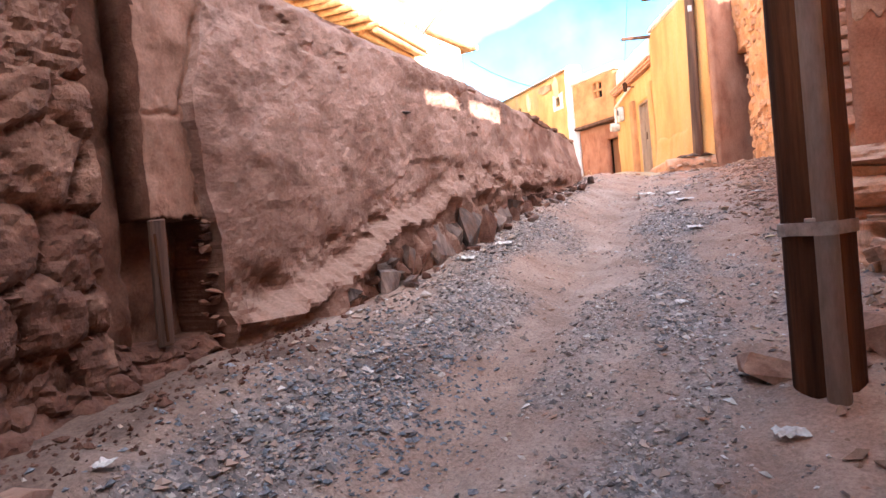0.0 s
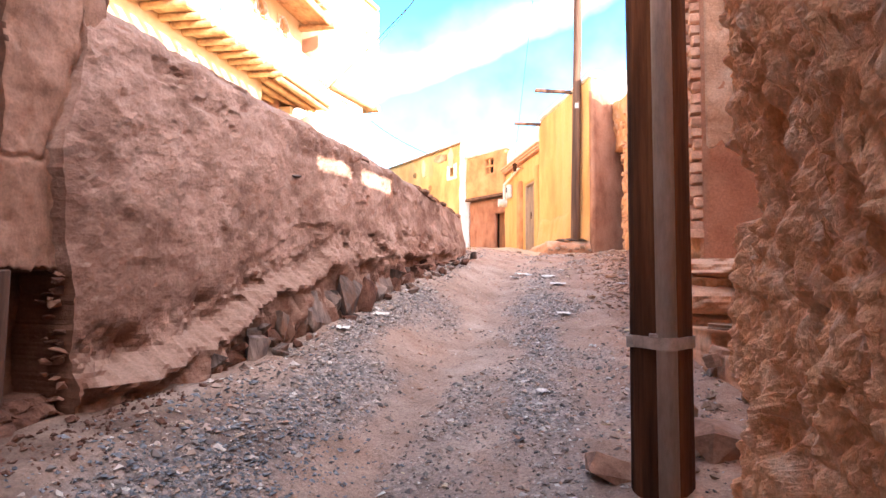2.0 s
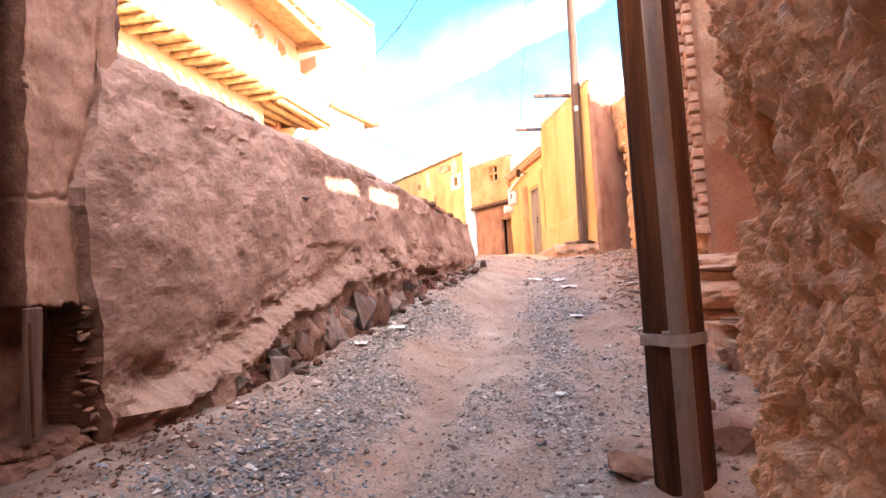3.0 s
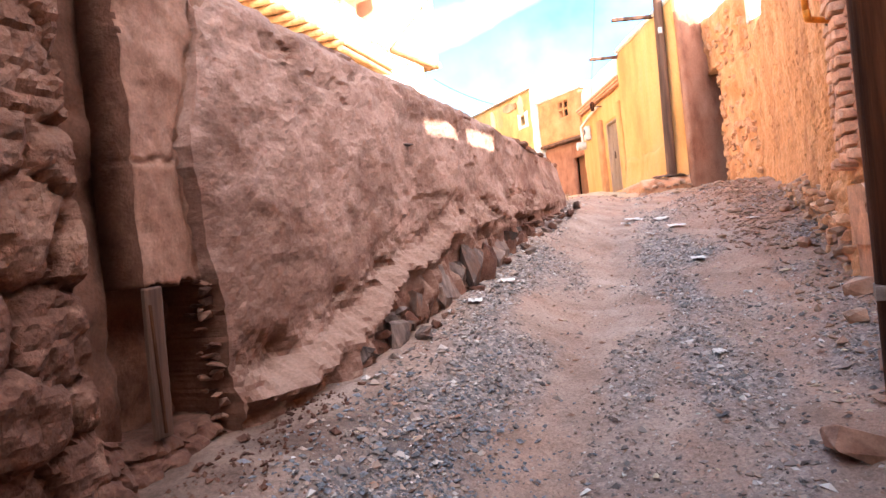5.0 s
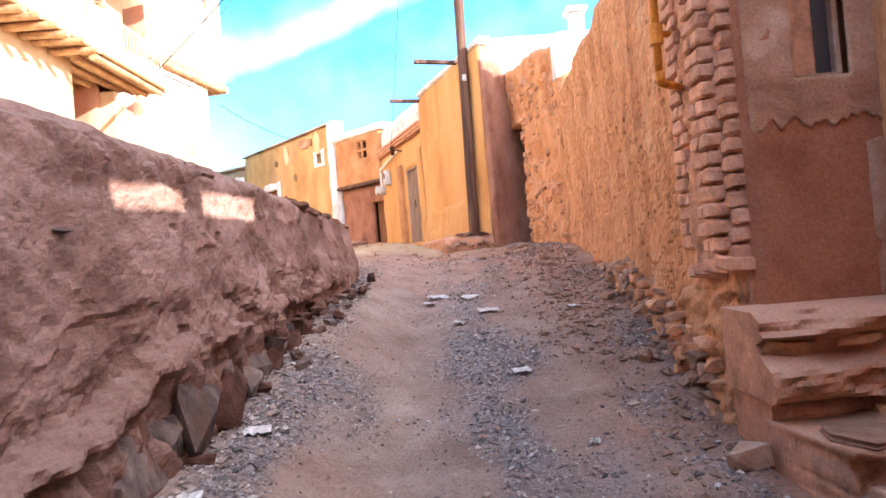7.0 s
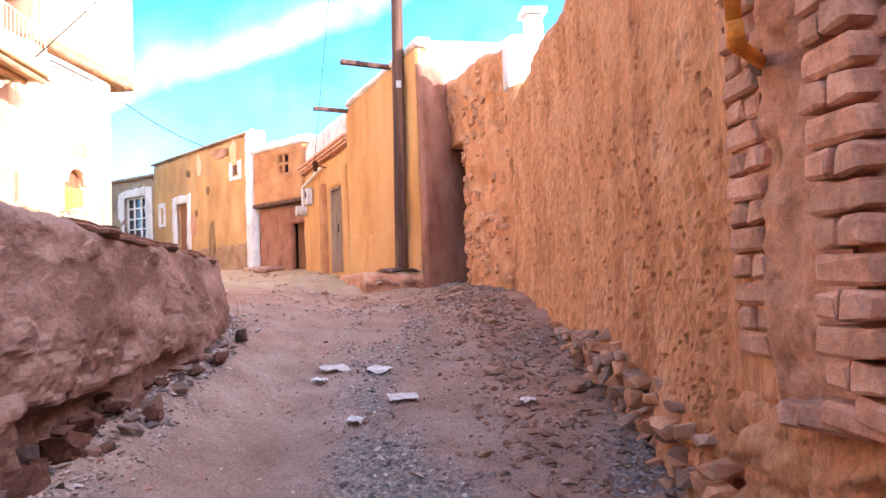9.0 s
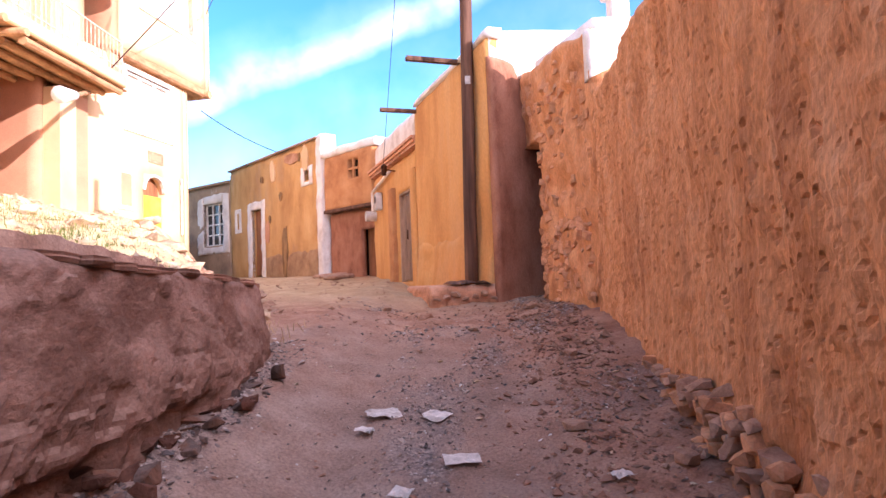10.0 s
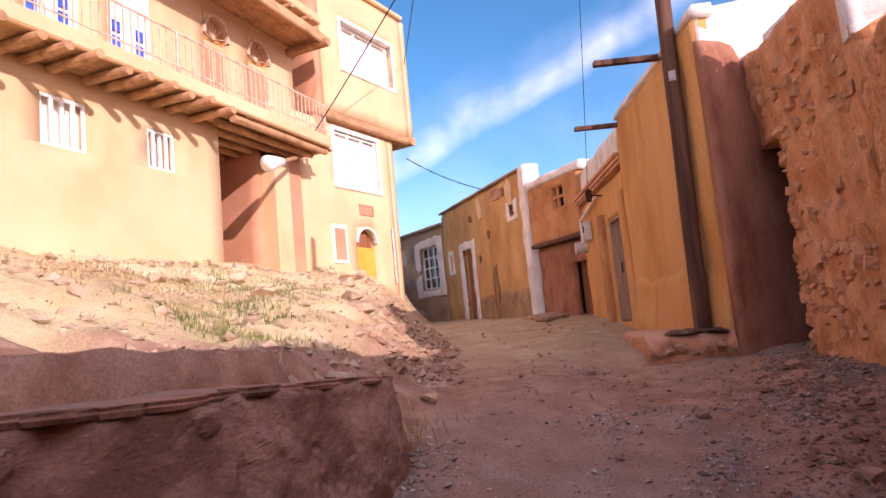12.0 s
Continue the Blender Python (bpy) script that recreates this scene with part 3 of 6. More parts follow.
def ground_z(x, y):
    x, y = np.asarray(x, float), np.asarray(y, float)
    lane = LANE_Z(y)
    u = LANE_L(y) - x
    width = np.interp(y, [9.5, 10.4, 12.0, 18, 25], [0.2, 0.8, 1.6, 2.0, 1.6])
    z = lane + smooth(u / width) * (TERR(x) - lane)
    z = z + np.interp(y, [0, 1.4, 2.2, 4, 5.2, 8, 10.3, 12], [0.46, 0.43, 0.38, 0.27, 0.30, 0.32, 0.18, 0.1]) * smooth((-x - 0.98) / 0.9)
    right = np.interp(y, [-2, 2, 3, 5, 7, 10.5, 12, 14, 16], [0.06, 0.08, 0.1, 0.1, 0.1, 0.08, 0.05, 0.03, 0.0])
    z = z + right * np.clip((x + 0.25) / 1.25, 0, 1.2) ** 1.3
    z = z + 0.025 * np.exp(-((x - 0.37) ** 2 + (y - 2.85) ** 2) / 0.12)
    # wheel ruts and lumps
    rut = np.exp(-(((x + 0.95) / 0.16) ** 2)) + np.exp(-(((x - 0.12) / 0.16) ** 2))
    z = z - 0.025 * rut * (y < 14)
    P = np.stack([x, y, 0 * x], -1).reshape(-1, 3)
    near = np.exp(-((np.clip(np.abs(y.reshape(-1)) - 20, 0, 1e9) / 30) ** 2))
    bump = 0.03 * fbm(P * 0.9, 4, 0.55, 5) + 0.016 * fbm(P * 6, 4, 0.7, 9)
    bank = 0.12 * fbm(P * 1.3, 4, 0.6, 21) * smooth((u.reshape(-1) - 0.1) / 0.8) * (y.reshape(-1) > 8.5)
    return z + ((bump + bank) * near).reshape(x.shape)


def gravel_amount(x, y):
    """How stony the lane is: bands beside the ruts, dustier along them."""
    P = np.stack([x, y * 0.45, 0 * x], -1).reshape(-1, 3)
    n = (fbm(P * 2.2, 4, 0.55, 33) * 0.24).reshape(np.shape(x))
    w = 0.1 * np.sin(y * 0.9)
    left = np.interp(y, [2, 7, 10], [0.42, 0.40, 0.25])
    band = left * np.exp(-(((x + 1.62) / 0.33) ** 2)) + 0.30 * np.exp(-(((x + 0.36 + w) / 0.46) ** 2)) - 0.22 * np.exp(-(((x + 1.05 + w) / 0.2) ** 2))
    side = 0.16 * np.exp(-(((x - 0.6) / 0.3) ** 2)) * (y < 7)
    fade = np.interp(y, [-8, 5.5, 9, 12], [1, 1, 0.45, 0.1])
    return np.where((x < -2.05) | (y > 16), 0.0, np.clip((band + side) * fade + 1.3 * n, 0, 1))


def build_ground():
    xs = np.concatenate([[-900, -300, -120, -60, -35, -25, -18], np.arange(-14, -4.5, 0.3), np.arange(-4.5, -2.6, 0.12), np.arange(-2.6, 1.4, 0.05), np.arange(1.4, 3, 0.3), [3.5, 5, 8, 14, 25, 60, 150, 400, 900]])
    ys = np.concatenate([[-900, -300, -100, -40, -20, -12, -8, -5, -3, -2, -1.2], np.arange(-0.6, 10, 0.05), np.arange(10, 16, 0.1), np.arange(16, 30, 0.25), [31, 33, 36, 40, 50, 70, 120, 300, 900]])
    X, Y = np.meshgrid(xs, ys, indexing="ij")
    Z = ground_z(X, Y)
    V = np.stack([X, Y, Z], -1).reshape(-1, 3)
    nx, ny = len(xs), len(ys)
    I = np.arange(nx * ny).reshape(nx, ny)
    F = np.stack([I[:-1, :-1], I[1:, :-1], I[1:, 1:], I[:-1, 1:]], -1).reshape(-1, 4)
    ob = mesh_ob("ground", V, F, M_GROUND)
    at = ob.data.attributes.new("gravel", "FLOAT", "POINT")
    at.data.foreach_set("value", gravel_amount(X, Y).ravel().astype(np.float32))
    at = ob.data.attributes.new("red", "FLOAT", "POINT")
    P = np.stack([X, Y, 0 * X], -1).reshape(-1, 3)
    mottle = fbm(P * 1.4, 4, 0.6, 71).reshape(X.shape)
    at.data.foreach_set("value", np.clip(smooth((Y - 8.5) / 3.5) * 0.85 * (1 - 0.6 * smooth((Y - 12.5) / 4)) + 0.75 * smooth((X + 0.1) / 0.7) + 0.9 * smooth((-X - 2.0) / 0.3) + 0.35 * mottle, 0, 1).ravel().astype(np.float32))
    # painted paler from where the sun reaches the bank; fainter on the bend
    at = ob.data.attributes.new("pale", "FLOAT", "POINT")
    at.data.foreach_set("value", np.maximum(smooth((LANE_L(Y) - X - 0.75) / 0.9) * 0.94, 0.45 * smooth((Y - 12.0) / 3.5)).ravel().astype(np.float32))
    at = ob.data.attributes.new("soil", "FLOAT", "POINT")
    at.data.foreach_set("value", np.clip(smooth((-X - 1.25 + 0.3 * mottle) / 0.5) * smooth((3.3 - Y + 0.8 * mottle) / 1.0) * 0.85, 0, 1).ravel().astype(np.float32))
    tagged(ob, "dusty red-brown earth lane with grey gravel ruts", "ground", kind="structure")


build_ground()
gz = lambda x, y: float(ground_z(np.array([float(x)]), np.array([float(y)]))[0])

# ---- walls of the lane ----
LEDGE = lerp(((1.5, 0.98), (2.5, 1.03), (3.0, 1.12), (3.67, 1.33), (4.25, 1.55), (4.85, 1.68), (5.9, 1.82), (6.9, 1.92), (9.5, 2.04), (12, 2.1)))
WEST_X = lerp(((2.0, -2.27), (2.5, -2.235), (3.6, -2.16), (4.4, -2.105), (5.2, -2.0), (6.4, -1.93), (7.5, -1.87), (9.4, -1.83), (12, -1.85)))
LEDGE_OUT = lerp(((2.42, 0.04), (2.75, 0.16), (3.67, 0.14), (4.85, 0.07), (7.6, 0.06), (8.3, 0.12), (8.8, 0.14), (9.7, 0.08)))
WEST_EDGE = lerp(((0.9, 2.46), (1.6, 2.40), (2.14, 2.34), (2.46, 2.43), (2.67, 2.50), (3.2, 2.52)))
P_WEST = Plane((-2.2, 0), 0, "R")


def west_off(s, z):
    """The foot of the wall steps out over a ledge, and is ragged under it."""
    led = LEDGE(s) + 0.03 * fbm(np.stack([s * 1.8, 0 * s, 0 * s], 1), 3, 0.6, 4) + 0.022 * fbm(np.stack([s * 10, 0 * s, 0 * s], 1), 2, 0.6, 14)
    lean = 0.07 * np.clip((2.9 - z) / 2, 0, 1)
    slope = np.interp(s, [4.5, 7.0], [0.15, 0.6])
    rise = LEDGE_OUT(s) * smooth((led + 0.95 * slope - z) / slope)
    P = np.stack([s * 4.5, z * 2.2, 0 * s], 1)
    below = smooth((led - z) / 0.06) * (1 - smooth((s - 8.5) / 1.0))
    ragged = (0.07 * fbm(P, 3, 0.6, 12) + 0.03 * fbm(np.stack([s * 14, z * 9, 0 * s], 1), 2, 0.6, 13) - 0.075) * below
    # crumbling mud on the ledge
    strip = smooth((led + 0.3 - z) / 0.1) * (1 - below)
    ragged = ragged + strip * (0.018 * fbm(np.stack([s * 8, z * 8, 0 * s], 1), 4, 0.75, 55) - 0.04 * smooth((vnoise(np.stack([s * 6, z * 9, 0 * s], 1), 58) - 0.35) / 0.2))
    end = -0.5 * smooth((s - 9.35) / 0.9) ** 2 * (1 + 0 * z)
    patch = fbm(np.stack([s * 0.8, z * 1.3, 0 * s + 2], 1), 4, 0.6, 50)
    # upper coat of plaster, broken away in places
    flake = 0.022 * smooth((patch + 0.10 * (z - 1.9)) / 0.05) * smooth((z - led - 0.2) / 0.15)
    grit = 0.009 * fbm(np.stack([s * 13, z * 13, 0 * s], 1), 3, 0.7, 51) - 0.02 * smooth((vnoise(np.stack([s * 7, z * 8, 0 * s], 1), 53) - 0.55) / 0.25) * smooth((0.2 - patch) / 0.2)
    holes = -0.09 * np.exp(-(((s - 2.77) / 0.04) ** 2 + ((z - 1.25) / 0.06) ** 2)) - 0.08 * np.exp(-(((s - 4.85) / 0.05) ** 2 + ((z - 1.66) / 0.04) ** 2))
    worn = 1 - 0.45 * smooth((s - 6.2) / 1.4)
    return WEST_X(s) + 2.2 - 0.02 + lean + rise + ragged * worn + end + (flake + grit) * worn + holes


WEST_TOP = lerp(((2.4, 2.95), (2.9, 2.91), (3.65, 2.865), (4.34, 2.86), (5.2, 2.81), (6.5, 2.785), (7.2, 2.75), (7.75, 2.72), (8.5, 2.69), (9.5, 2.63), (10.2, 2.55)))
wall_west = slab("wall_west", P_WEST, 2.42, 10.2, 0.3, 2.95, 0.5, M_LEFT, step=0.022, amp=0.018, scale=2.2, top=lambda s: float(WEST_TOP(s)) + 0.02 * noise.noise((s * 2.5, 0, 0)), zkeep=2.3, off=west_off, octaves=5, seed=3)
# its near edge is broken: a crack above, torn teeth below
for v in wall_west.data.vertices:
    if v.co.y < 2.54:
        torn = (0.035 if 1.05 < v.co.z < 1.6 else 0.01) * noise.noise((v.co.x * 6, 0.4, v.co.z * 9)) + 0.008 * noise.noise((v.co.x * 20, 4.4, v.co.z * 30))
        v.co.y += (1 - (v.co.y - 2.42) / 0.12) ** 2 * (float(WEST_EDGE(v.co.z)) - 2.42 + torn)
wall_west.data.polygons.foreach_set("use_smooth", [False] * len(wall_west.data.polygons))
# end faces beside the hollow are coloured dark in place of shade
wall_west.data.materials.append(M_SHADEMUD)
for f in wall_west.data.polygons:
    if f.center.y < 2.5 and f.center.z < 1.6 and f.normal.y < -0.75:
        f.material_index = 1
tagged(wall_west, "long pinkish mud-plastered lane wall with a ragged stone foot", "wall", kind="structure")

# the wall's end turns away from the lane
P_WEND = Plane((-2.12, 9.95), 62, "R")
wall_west_end = slab("wall_west_end", P_WEND, -0.2, 1.6, 1.2, 2.56, 0.4, M_LEFT, step=0.06, amp=0.06, scale=1.8, octaves=4, seed=8, off=lambda s, z: 0.22 * smooth((2.4 - z) / 0.9))
tagged(wall_west_end, "rounded crumbling end of the mud lane wall", "wall", kind="structure")

P_OLD = Plane((-2.32, 0), 0, "R")


def old_off(s, z):
    """Big stones bedded in mud, with sunken joints and broken faces."""
    warp = 0.06 * fbm(np.stack([s * 3, z * 3, 0 * s], 1), 3, 0.6, 27)
    gap, own, mid = cells((s + warp) / 0.34, (z + 0.7 * warp) / 0.27, 41)
    gap2, own2, mid2 = cells((s - warp) / 0.12, (z + warp) / 0.09, 43)
    muddy = smooth((vnoise(np.stack([s * 2.3, z * 2.1, 0 * s], 1), 44) + 0.15) / 0.3)
    stones = 0.06 * (own - 0.4) + 0.03 * smooth(gap / 0.3) - 0.032 * (1 - smooth(gap / 0.08))
    lumps = 0.022 * (own2 - 0.5) + 0.018 * smooth(gap2 / 0.3)
    grain = 0.012 * fbm(np.stack([s * 16, z * 16, 0 * s], 1), 3, 0.7, 28)
    return stones * (1 - 0.55 * muddy) + lumps * (0.35 + 0.65 * muddy) + grain


# carried up out of view to 6.8 to darken the lane's start
wall_old = slab("wall_old_stone", P_OLD, 0.3, 1.84, -0.6, 6.8, 0.5, M_OLDSTONE, step=0.02, amp=0.03, scale=2.4, octaves=4, seed=17, off=old_off)
wall_old.data.polygons.foreach_set("use_smooth", [False] * len(wall_old.data.polygons))
tagged(wall_old, "rough old mud and stone wall beside the lane", "wall", kind="structure")
# unseen; its height is added to block sky light at the start
wall_old_rear = slab("wall_old_stone_rear", P_OLD, -9, 0.3, -2.0, 6.8, 0.5, M_OLDSTONE, step=0.15, amp=0.07, scale=2.4, octaves=3, seed=17)
tagged(wall_old_rear, "unseen mud and stone wall behind the start, raised for shade", "wall", kind="structure")
wall_recess = slab("wall_recess", Plane((-2.50, 0), 0, "R"), 1.5, 2.9, 0.2, 4.6, 0.4, M_SHADEMUD, step=0.03, amp=0.035, scale=3, seed=19, octaves=4, off=lambda s, z: 0.14 * smooth((1.95 - z) / 0.5) * smooth((2.12 - s) / 0.1) + 0.03 * fbm(np.stack([s * 8, z * 5, 0 * s], 1), 3, 0.6, 20))
tagged(wall_recess, "mud recess in the lane wall, darkened for its shade", "wall", kind="structure")


def pier_off(s, z):
    """A plastered face that is cracked along its joint with the long wall."""
    crack = -0.03 * smooth(1 - np.abs(s - WEST_EDGE(z) + 0.012) / 0.016)
    side = -0.022 * smooth(1 - np.abs(z - 2.05 - 0.30 * (s - 2.1) + 0.03 * vnoise(np.stack([s * 14, 0 * s, 0 * s], 1), 38)) / 0.016) * (s < 2.36)
    round_off = -0.015 * smooth((2.16 + 0.03 * vnoise(np.stack([0 * s, z * 4, 0 * s], 1), 37) - s) / 0.11) ** 2
    return crack + side + round_off + 0.012 * fbm(np.stack([s * 12, z * 8, 0 * s], 1), 3, 0.6, 25)


pier = slab("wall_pier", Plane((-2.262, 0), 0, "R"), 2.09, 2.62, 1.6, 4.6, 0.2, M_PIER, step=0.014, amp=0.012, scale=3, seed=23, octaves=4, off=pier_off)
for v in pier.data.vertices:
    v.co.z += max(0.0, 1 - (v.co.z - 1.6) / 0.1) * (0.03 * noise.noise((v.co.y * 11, 2, 0)) + 0.02 * noise.noise((v.co.y * 37, 5, 0)))
# the pier's side and underside get the same painted shade
pier.data.materials.append(M_SHADEMUD)
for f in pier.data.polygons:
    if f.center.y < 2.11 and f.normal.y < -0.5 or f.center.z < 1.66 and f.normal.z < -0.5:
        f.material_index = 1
tagged(pier, "reddish mud-plastered pier, cracked and hollow below", "wall", kind="structure")


def foot_off(s, z):
    gap, own, mid = cells(s / 0.11, z / 0.08, 47)
    return 0.30 * smooth((1.05 - z) / 0.5) + 0.05 * (own - 0.4) + 0.03 * smooth(gap / 0.3) + 0.02 * fbm(np.stack([s * 14, z * 14, 0 * s], 1), 3, 0.7, 48)


FOOT_TOP = lerp(((0.9, 1.22), (1.5, 1.30), (1.75, 1.2), (1.92, 1.05), (2.6, 1.02)))
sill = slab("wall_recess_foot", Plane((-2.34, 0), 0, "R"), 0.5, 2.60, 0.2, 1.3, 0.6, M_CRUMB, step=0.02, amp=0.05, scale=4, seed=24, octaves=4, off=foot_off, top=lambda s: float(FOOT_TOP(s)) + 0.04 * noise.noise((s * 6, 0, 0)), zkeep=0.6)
sill.data.polygons.foreach_set("use_smooth", [False] * len(sill.data.polygons))
tagged(sill, "crumbled red mud foot under the recess", "wall", kind="structure")
plank = thing("wooden_plank", "worn upright wooden plank standing in the dark recess", "plank")
board = box(-0.016, 0.016, -0.038, 0.038, 0, 0.56, 0.006)
for v in board.verts:
    v.co.y += 0.006 * noise.noise((v.co.x * 9, v.co.z * 7, 1)) + 0.05 * v.co.z
part("board", board, M_POLE2, plank)
part("batten", box(-0.006, 0.022, -0.006, 0.006, 0.02, 0.5, 0.002), M_POLE, plank)
plank.matrix_basis = pose(-2.27, 2.11, 1.03, 4, 3, -8)

# the straw-mud wall that the walk begins beside
P_NEAR = Plane((0.395, 0), 0, "L")


def near_off(s, z):
    """Clods of straw and mud, longer than they are wide, with deep gaps between them."""
    bend = 0.02 * fbm(np.stack([s * 7, z * 5, 0 * s], 1), 2, 0.5, 66)
    lumps = 0.045 * fbm(np.stack([s * 3.2, z * 2.4, 0 * s], 1), 3, 0.55, 61) + 0.03 * fbm(np.stack([s * 13, z * 3.2, 0 * s], 1), 3, 0.6, 68)
    _, own, mid = cells((s + bend) / 0.026, (z + 1.5 * bend) / 0.052, 62)
    _, own2, mid2 = cells((s - bend + 0.4 * z) / 0.015, (z + bend) / 0.036, 65)
    dome = (0.15 + 0.85 * own) * np.clip(1 - mid / 0.75, 0, 1)
    ridge = np.abs(fbm(np.stack([s * 34, z * 13, 0 * s], 1), 2, 0.6, 71))
    clods = 0.030 * dome + 0.018 * np.clip(1 - mid2 / 0.8, 0, 1) * own2 - 0.022 * np.clip(0.35 - ridge, 0, 1) + 0.006 * fbm(np.stack([s * 60, z * 40, 0 * s], 1), 2, 0.6, 70)
    pits = -0.055 * smooth((vnoise(np.stack([s * 13, z * 8, 0 * s], 1), 63) - 0.25) / 0.2)
    return lumps + clods + pits + 0.03 * smooth((1.2 - z) / 0.8) - 0.16 * smooth((s - 1.58) / 0.14) ** 2


wall_near = slab("wall_straw_mud", P_NEAR, 0.3, 1.72, -0.3, 3.0, 0.6, M_STRAW, step=0.0085, amp=0.0, off=near_off, seed=5)
wall_near.data.polygons.foreach_set("use_smooth", [False] * len(wall_near.data.polygons))
tagged(wall_near, "coarse straw-mud wall with deep pits and lumps", "wall", kind="structure")
wall_near_up = slab("wall_straw_mud_upper", P_NEAR, 0.3, 1.72, 3.0, 4.7, 0.6, M_STRAW, step=0.1, amp=0.05, seed=6)
tagged(wall_near_up, "upper part of the coarse straw-mud wall", "wall", kind="structure")
# two unseen walls, raised to keep sky light off the first metres
wall_behind = slab("wall_straw_mud_rear", P_NEAR, -9, 0.3, -2.5, 7.0, 0.6, M_STRAW, step=0.12, amp=0.06, scale=3, seed=7)
tagged(wall_behind, "unseen straw-mud wall behind the start, raised for shade", "wall", kind="structure")
wall_end = slab("wall_south", Plane((-2.9, -9), -90, "L"), 0, 4.2, -2.5, 7.0, 0.4, M_LEFT, step=0.4, amp=0.03)
tagged(wall_end, "unseen mud wall closing the lane below, raised for shade", "wall", kind="structure")

# the nook beside the first pole; two openings high up let the sun through to the far wall
# unseen wall added here; its slots shape the two sun patches opposite
P_NOOK = Plane((1.65, 0), 0, "L")
wall_nook = slab("wall_nook", P_NOOK, 1.2, 5.6, -0.2, 4.5, 0.14, M_EAST, openings=SLOTS, step=0.2, amp=0.0, seed=30)
tagged(wall_nook, "unseen nook wall with two slots added for the sun patches", "wall", kind="structure")
wall_nook_s = slab("wall_nook_south", Plane((0.95, 1.45), -90, "R"), 0, 0.7, -0.2, 4.7, 0.2, M_EAST, step=0.2, amp=0.01, seed=31)
tagged(wall_nook_s, "plain mud wall at the nook", "wall", kind="structure")

# facade of the nook with its little window
P_FAC = Plane((0.96, 5.28), -90, "R")
wall_fac = slab("wall_nook_front", P_FAC, 0, 0.85, 0.9, 4.5, 0.3, M_REDPL, openings=[(0.27, 0.55, 2.90, 3.7)], step=0.06, amp=0.008, scale=4, seed=33)
tagged(wall_fac, "red-brown plastered house front with a small window", "wall", kind="structure")
band = slab("pale_plaster_band", P_FAC, 0.02, 0.72, 2.62, 4.46, 0.05, M_LIMEP, openings=[(0.27, 0.55, 2.90, 3.75)], step=0.02, amp=0.012, scale=7, seed=34, off=lambda s, z: 0.012 + 0 * s)
for v in band.data.vertices:
    k = max(0.0, 1 - (v.co.z - 2.62) / 0.16)
    v.co.z += k * (0.05 + 0.05 * noise.noise((v.co.x * 14, 0.3, 2)) + 0.06 * noise.noise((v.co.x * 41, 0.3, 5)))
tagged(band, "flaking pale plaster round the small window", "plaster", kind="structure")
strip = slab("pale_plaster_edge", P_FAC, 0.60, 0.72, 1.76, 2.615, 0.03, M_LIMEP, step=0.04, amp=0.01, scale=7, seed=35, off=lambda s, z: 0.012 + 0 * s)
tagged(strip, "pale plaster edge strip of the house front", "plaster", kind="structure")
win_small = thing("window_small", "small dark window with a pale wooden frame", "window", kind="structure")
part("pane", box(0.27, 0.55, 0.10, 0.115, 2.90, 3.74, 0, P_FAC.m), M_GLASS, win_small)
for a, b, c, e in ((0.272, 0.30, 2.902, 3.74), (0.52, 0.548, 2.902, 3.74), (0.30, 0.52, 2.902, 2.93)):
    part("window_frame", box(a, b, 0.05, 0.12, c, e, 0.004, P_FAC.m), M_LIMEP, win_small)

# stepped mud bench and stone slabs in front of it
bench = thing("mud_bench", "worn rounded mud and stone bench below the house front", "bench")
P_BEN = Plane((0.76, 4.90), -90, "R")
BENCH_OFF = lambda s, z: np.interp(z, [1.36, 1.42, 1.50, 1.56, 1.61, 1.66, 1.72, 1.76], [0.0, 0.05, 0.05, -0.06, -0.07, 0.05, 0.07, 0.03]) + 0.05 * fbm(np.stack([s * 2.5, z * 6, 0 * s], 1), 4, 0.6, 44) - 0.07 * smooth((vnoise(np.stack([s * 1.5, z * 7, 0 * s], 1), 45) - 0.1) / 0.3)
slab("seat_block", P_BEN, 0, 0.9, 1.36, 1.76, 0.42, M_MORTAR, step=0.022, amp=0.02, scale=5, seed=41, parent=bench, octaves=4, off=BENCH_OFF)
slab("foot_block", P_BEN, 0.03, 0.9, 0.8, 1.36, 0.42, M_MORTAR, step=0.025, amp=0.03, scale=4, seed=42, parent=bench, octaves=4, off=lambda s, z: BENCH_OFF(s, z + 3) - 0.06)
for part_ob in bench.children:
    part_ob.data.polygons.foreach_set("use_smooth", [False] * len(part_ob.data.polygons))
step_slab = thing("stone_step", "broken stone slabs bedded in mud below the bench", "step")
STEP_OFF = lambda s, z: 0.09 * fbm(np.stack([s * 4, z * 6, 0 * s], 1), 4, 0.65, 46) - 0.06 * smooth((vnoise(np.stack([s * 7, z * 9, 0 * s], 1), 47) - 0.1) / 0.3)
slab("mud_bed", Plane((0.84, 4.36), -84, "R"), 0, 0.85, 0.6, 1.27, 0.62, M_MORTAR, step=0.022, amp=0.03, scale=5, seed=43, parent=step_slab, octaves=4, off=STEP_OFF)
slab("mud_bed", Plane((0.95, 3.92), -80, "R"), 0, 0.75, 0.5, 1.12, 0.5, M_MORTAR, step=0.022, amp=0.03, scale=5, seed=48, parent=step_slab, octaves=4, off=STEP_OFF)
FLAGS = [flag_mesh("tread", 300 + k, M_STONE, 6 + k % 3) for k in range(5)]
